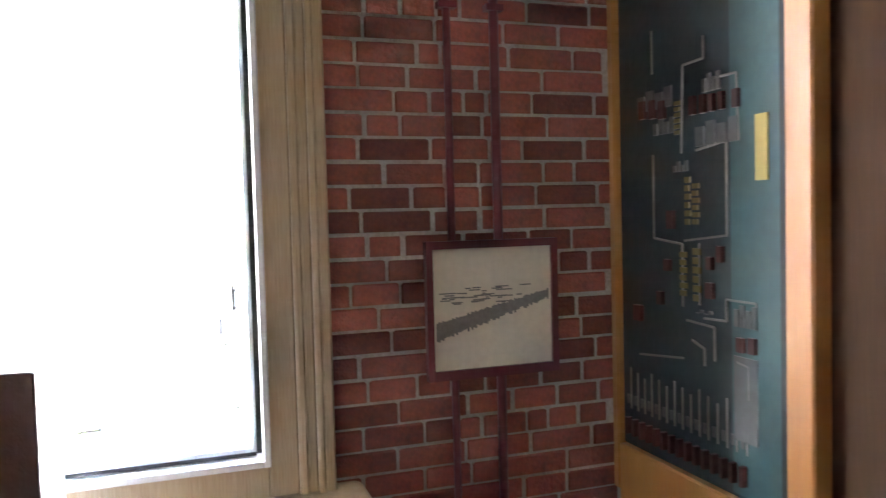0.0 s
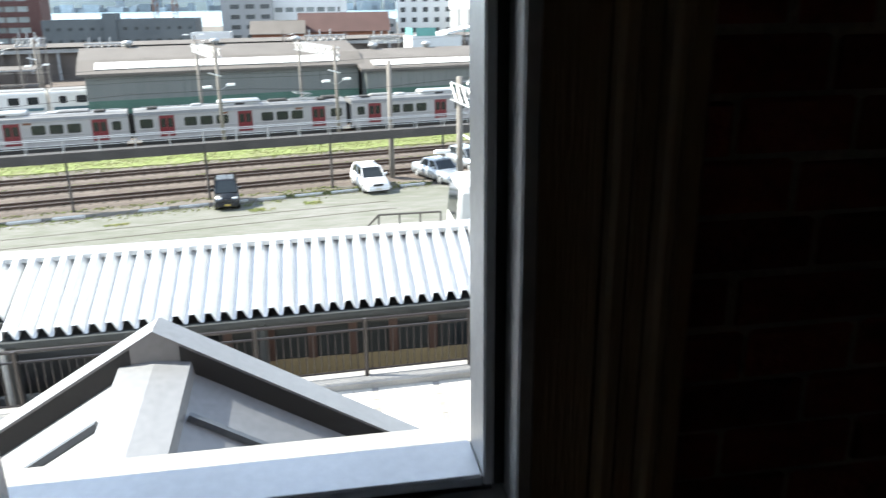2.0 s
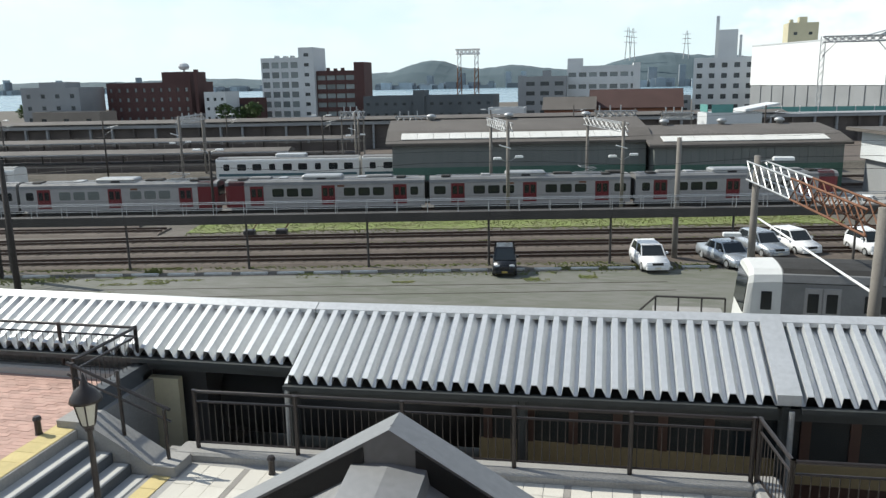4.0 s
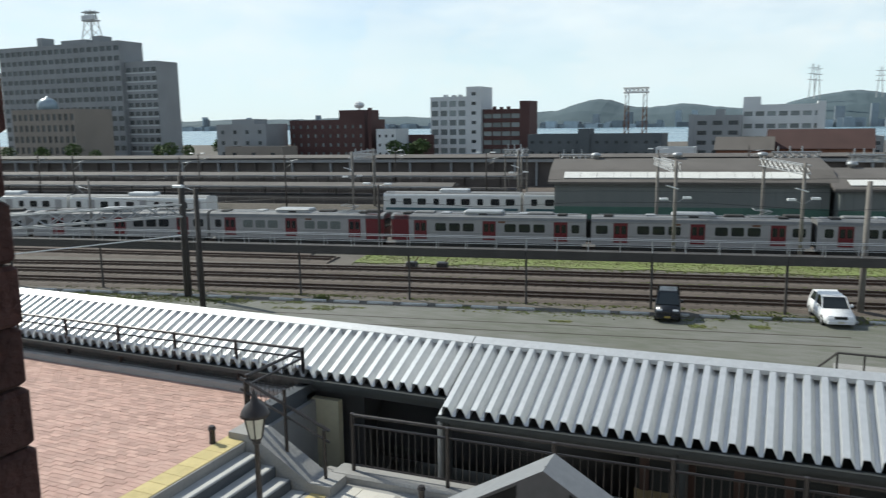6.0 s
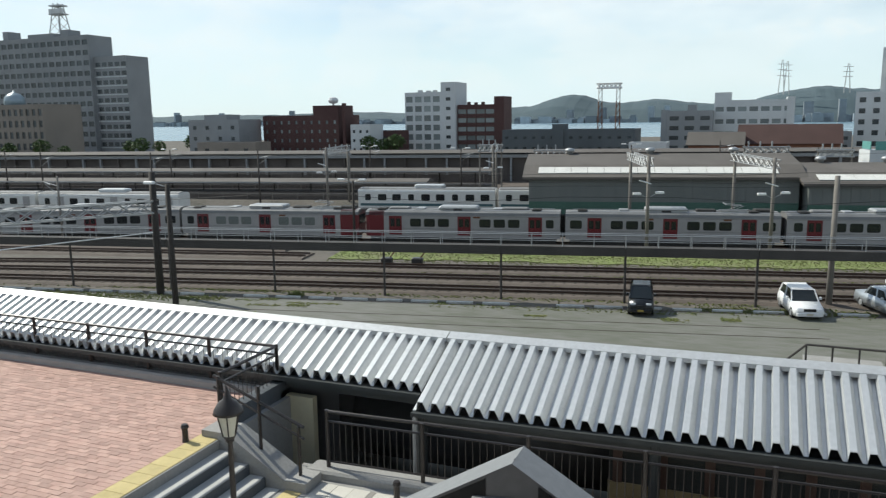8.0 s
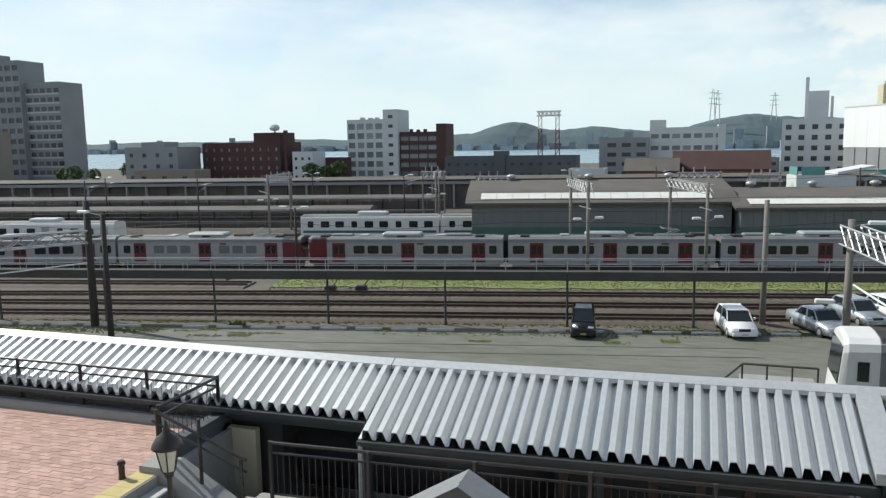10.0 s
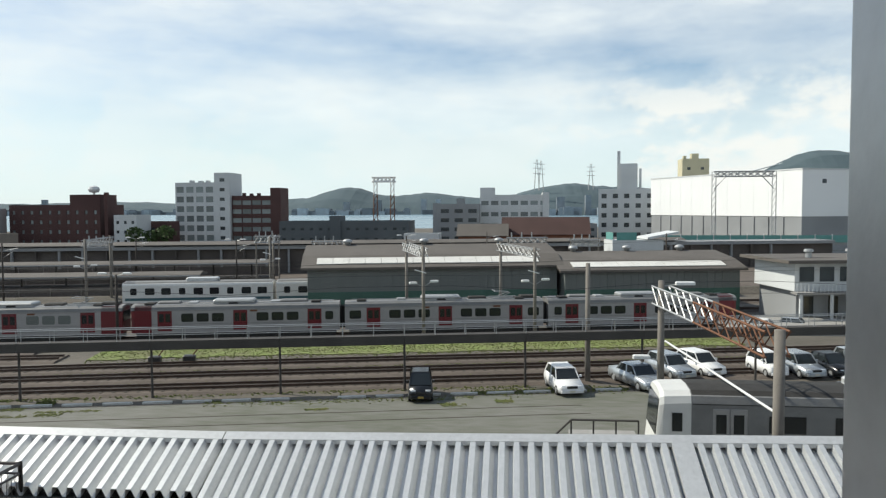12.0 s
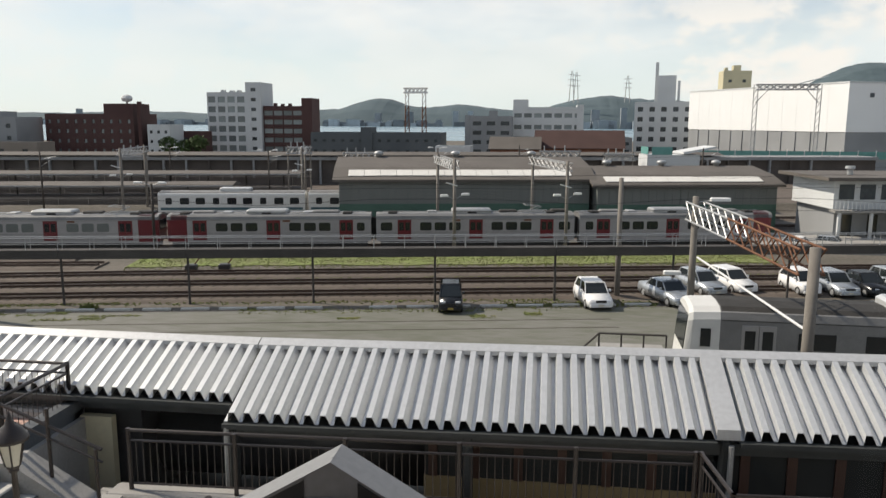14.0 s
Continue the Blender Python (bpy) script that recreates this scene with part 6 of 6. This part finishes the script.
gk.box(GX0 - 0.014, -0.02, GZ0 - 0.0295, GX1 + 0.014, 0.05, GZ0 - 0.0145).box(GX0 - 0.014, -0.02, GZ1 + 0.0145, GX1 + 0.014, 0.05, GZ1 + 0.0295)
part("gasket", gk, RUBBER, wn)
part("screw", Shape().rod((GX0 + 0.36, -0.031, GZ0 - 0.007), (GX0 + 0.36, -0.036, GZ0 - 0.007), 0.004, n=10), RUBBER, wn)
gp = part("pane", Shape().box(GX0 - 0.005, 0.048, GZ0 - 0.005, GX1 + 0.005, 0.052, GZ1 + 0.005), GLASS, wn, "clear glass pane")
gp.visible_shadow = False
ou = Shape().box(GX1 + 0.0505, 0.002, WZ0, WX1, 0.1, WZ1).box(WX0, 0.002, WZ0, GX0 - 0.0505, 0.1, WZ1).box(GX0 - 0.05, 0.002, WZ0, GX1 + 0.05, 0.1, GZ0 - 0.0505).box(GX0 - 0.05, 0.002, GZ1 + 0.0505, GX1 + 0.05, 0.1, WZ1)
part("outer_jamb", ou, CONC_GREY, wn)
part("outer_sill", Shape().loft([[(xx, 0.08, GZ0 - 0.2), (xx, 0.08, GZ0 - 0.11), (xx, 0.42, GZ0 - 0.2), (xx, 0.42, GZ0 - 0.26)] for xx in (WX0 - 0.05, WX1 + 0.05)]), CONCRETE, wn, "sloping grey stone outer sill")


# bricks: inside face beside the window, and the two outer reveals
rb = random.Random(8)
COURSE, HB = 0.0752, 0.0655
LENGTHS = (0.222, 0.19, 0.15, 0.105, 0.07)
BRICKS = [Shape().soft_box(0, -0.0045, 0, n, 0.02, HB, 0.005).mesh("brick", BRICK_IN) for n in LENGTHS]
for r in range(33):
    z = 10.55 + r * COURSE
    x = 0.2 - rb.uniform(0, 0.05)
    while x < X1 - 0.075:
        k = rb.choice((0, 0, 1, 2, 3, 3, 4) if r % 2 else (0, 0, 0, 1, 2, 3))
        while x + LENGTHS[k] > X1 - 0.004:
            k += 1
        piece("brick", BRICKS[k], front, x, rb.uniform(-0.004, 0.003), z + rb.uniform(-0.002, 0.002))
        x += LENGTHS[k] + rb.uniform(0.008, 0.013)


def reveal_brick(w, d):
    s = Shape()
    b = 0.005
    rings = []
    for z, o in ((0, b), (b, 0), (0.0725 - b, 0), (0.0725, b)):
        rings.append([(o, o + b, z), (o + b, o, z), (w - o - b, o, z), (w - o, o + b, z), (w - o, d - o - b, z), (w - o - b, d - o, z), (o + b, d - o, z), (o, d - o - b, z)])
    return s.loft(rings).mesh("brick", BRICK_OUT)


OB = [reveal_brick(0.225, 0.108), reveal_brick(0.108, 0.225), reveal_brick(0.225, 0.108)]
for r in range(28):
    z = 10.75 + r * COURSE
    odd = r % 2
    for side in (-1, 1):
        edge = WX0 if side < 0 else WX1
        for k in range(2):
            w, d = (0.225, 0.108) if odd else (0.108, 0.225)
            xx = edge - w + 0.012 if side < 0 else edge - 0.012
            if k == 0:
                y = OUT - d + rb.uniform(-0.004, 0.004)
            else:
                if not odd:
                    continue
                y = OUT - d - 0.118
            piece("brick", OB[0 if odd else 1], front, xx + rb.uniform(-0.005, 0.005), y, z)
    # the face beyond the corner
    for k in range(2):
        piece("brick", OB[0], front, WX0 - 0.47 - k * 0.237 + 0.117 * odd, OUT - 0.108, z)

# last box: unseen block over the window, added to keep sun off the panel
solid("reveal_core", Shape().box(WX0 - 0.75, 0.112, WZ0 - 0.2, WX0 - 0.016, OUT - 0.012, WZ1).box(WX1 + 0.016, 0.112, WZ0 - 0.2, WX1 + 0.5, OUT - 0.012, WZ1).box(WX0 - 0.75, 0.112, WZ1 + 0.002, WX1 + 0.5, OUT - 0.012, 16), BRICK_OUT, "dark mortar core of the outer brick reveals and unseen sun block above", "wall", "", "structure")

# conduits and the framed print on the brick wall
for xx, nm in ((0.59, "conduit"), (0.75, "conduit")):
    cd = thing(nm, xx, -0.026, 0, 0, "maroon painted conduit on the brick wall", "conduit", "wall conduits")
    part("tube", Shape().rod((0, 0, FZ), (0, 0, CZ), 0.013 if xx < 0.7 else 0.016, n=10), PIPE_RED, cd, "", True)
    for zz in (10.6, 12.3):
        part("clip", Shape().box(-0.03, -0.018, zz, 0.03, 0.016, zz + 0.02), PIPE_RED, cd)
pc = thing("framed_print", 0.515, -0.044, 11.16, 0, "landscape print in a maroon frame on brick", "picture")
part("backing", Shape().box(0.0, 0.0, 0.0, 0.41, 0.012, 0.385), PAPER, pc, "aged cream paper")
for q in ((-0.022, -0.012, -0.03, 0.0, 0.014, 0.41), (0.41, -0.012, -0.03, 0.432, 0.014, 0.41), (0.0, -0.012, 0.385, 0.41, 0.014, 0.41), (0.0, -0.014, -0.03, 0.41, 0.014, 0.0)):
    part("frame", Shape().box(*q), PIPE_RED, pc, "maroon painted frame")
ink = Shape()
for i in range(60):
    f = i / 59
    x0 = 0.01 + f * 0.385
    zc = 0.13 + 0.1 * f
    th = 0.03 * (1 - 0.55 * f) + 0.012 * rb.random()
    ink.box(x0, -0.0012 - 0.00002 * i, zc - th, x0 + 0.0066, 0.0, zc + th * 0.6)
for i in range(40):
    x0 = rb.uniform(0.02, 0.3)
    zc = rb.uniform(0.2, 0.26)
    ink.box(x0, -0.0014, zc, x0 + rb.uniform(0.01, 0.06), 0.0, zc + 0.004)
tagged(part("landscape_drawing", ink, INK, pc, "grey ink landscape strokes"), "", "", "", "stuff")

# control panel cabinet on the side wall
cb = thing("control_panel", X1, 0, 0, 0, "green railway control panel in an orange wooden frame", "panel")
part("panel", Shape().box(-0.03, -0.79, 10.86, -0.002, -0.05, 12.9), PANEL_GREEN, cb, "dark green panel face")
for q in ((-0.055, -0.05, 10.7, -0.001, -0.012, 13.0), (-0.06, -0.915, 10.1, -0.001, -0.825, 13.0), (-0.055, -0.824, 10.66, -0.001, -0.051, 10.858), (-0.055, -0.824, 12.9, -0.001, -0.051, 13.0)):
    part("frame", Shape().soft_box(*q, 0.006), ORANGE_WOOD, cb, "varnished orange wood frame")
part("shadow_strip", Shape().box(-0.04, -0.824, 10.86, -0.001, -0.791, 12.9), RUBBER, cb)
rp2 = random.Random(21)


def mark(name, y0, z0, y1, z1, mat, t=0.004):
    return part(name, Shape().box(-0.03 - t, y0, z0, -0.03, y1, z1), mat, cb)


part("teal_edge", Shape().box(-0.032, -0.785, 10.87, -0.0305, -0.6, 12.89), PANEL_TEAL, cb, "plain teal margin")
CIRCUITS = (
    ((-0.493, 12.139), (-0.493, 12.076), (-0.397, 12.074), (-0.386, 11.817)),
    ((-0.242, 12.21), (-0.242, 12.076)),
    ((-0.242, 11.824), (-0.242, 11.562), (-0.386, 11.547), (-0.386, 11.36)),
    ((-0.397, 11.558), (-0.585, 11.576), (-0.585, 11.835), (-0.456, 11.82)),
    ((-0.403, 11.321), (-0.529, 11.315), (-0.529, 11.219)),
    ((-0.484, 11.336), (-0.58, 11.339), (-0.58, 11.399), (-0.696, 11.399), (-0.696, 11.329)),
    ((-0.465, 11.551), (-0.465, 11.372)),
    ((-0.538, 12.012), (-0.629, 12.011), (-0.636, 11.83)),
    ((-0.154, 11.179), (-0.386, 11.204)),
    ((-0.427, 11.265), (-0.484, 11.247), (-0.484, 11.198)),
    ((-0.621, 11.233), (-0.667, 11.227), (-0.667, 11.138)),
)
GREY_BOXES = ((-0.344, 11.964, -0.154, 12.025), (-0.355, 11.883, -0.242, 11.931), (-0.636, 11.83, -0.446, 11.897), (-0.564, 11.979, -0.484, 12.029), (-0.417, 11.763, -0.344, 11.794), (-0.699, 11.33, -0.608, 11.389), (-0.52, 11.35, -0.446, 11.359))
BRASS_STRIPS = ((-0.423, 11.605, -0.403, 11.753), (-0.462, 11.606, -0.438, 11.731), (-0.401, 11.393, -0.376, 11.531), (-0.465, 11.382, -0.438, 11.545), (-0.382, 11.874, -0.357, 11.978))
LEVERS = ((-0.21, 11.941, -0.18, 11.997), (-0.263, 11.936, -0.235, 11.993), (-0.313, 11.929, -0.286, 11.984), (-0.458, 11.922, -0.437, 11.976), (-0.504, 11.921, -0.484, 11.973), (-0.543, 11.921, -0.524, 11.969), (-0.582, 11.921, -0.564, 11.969), (-0.643, 11.918, -0.621, 11.967), (-0.529, 11.478, -0.506, 11.514), (-0.572, 11.501, -0.552, 11.546), (-0.331, 11.464, -0.304, 11.499), (-0.291, 11.356, -0.265, 11.397), (-0.531, 11.396, -0.502, 11.441), (-0.655, 11.263, -0.629, 11.302), (-0.699, 11.265, -0.674, 11.307), (-0.353, 11.593, -0.322, 11.648), (-0.175, 11.291, -0.133, 11.342))
for run in CIRCUITS:
    for (ya, za), (yb, zb) in zip(run, run[1:]):
        part("track_line", Shape().bar((-0.032, ya, za), (-0.032, yb, zb), 0.006), PANEL_LINE, cb)
for q in GREY_BOXES:
    for k in range(4):
        f0, f1 = q[0] + (q[2] - q[0]) * k / 4, q[0] + (q[2] - q[0]) * (k + 0.8) / 4
        mark("indicator", f0, q[1], f1, q[3] - 0.012 * (k % 2), PANEL_GREY, 0.006)
for q in BRASS_STRIPS:
    n = 6
    for k in range(n):
        za, zb = q[1] + (q[3] - q[1]) * k / n, q[1] + (q[3] - q[1]) * (k + 0.7) / n
        mark("brass_tag", q[0] - 0.006 * (k % 2), za, q[2], zb, PANEL_BRASS, 0.006)
for q in LEVERS:
    mark("lever", *q, PANEL_RED, 0.014)
for i in range(15):
    y = -0.66 + i * 0.04
    mark("lever_plate", y, 10.985, y + 0.006, 11.1 + 0.012 * (i % 3), PANEL_LINE)
    mark("lever_plate", y + 0.012, 11.0, y + 0.026, 11.03, PANEL_GREY)
    mark("lever", y + 0.004, 10.9, y + 0.018, 10.955, PANEL_RED, 0.02)
part("brass_plate", Shape().box(-0.036, -0.745, 11.72, -0.03, -0.7, 11.89), PLATE_YELLOW, cb, "yellow label plate")
part("white_table", Shape().box(-0.035, -0.7, 11.02, -0.032, -0.61, 11.25), PANEL_GREY, cb)

# display lectern before the window
le = thing("display_lectern", 0, 0, 0, 0, "sloping steel display lectern before the window", "lectern")
LX0, LX1 = -1.25, -0.518
part("front_board", Shape().soft_box(LX0, -0.56, FZ, LX1, -0.537, 11.35, 0.004), BOARD, le, "dark brown front board")
part("steel_case", Shape().loft([[(xx, -0.535, FZ), (xx, -0.535, 11.345), (xx, -0.21, 11.43), (xx, -0.21, FZ)] for xx in (LX0 + 0.01, LX1 - 0.004)]), STEEL, le, "brushed steel body with sloping top")
for zz in (10.96, 11.02):
    part("rivet", Shape().rod((LX1 - 0.28, -0.561, zz), (LX1 - 0.28, -0.567, zz), 0.006, n=10), STEEL, le)
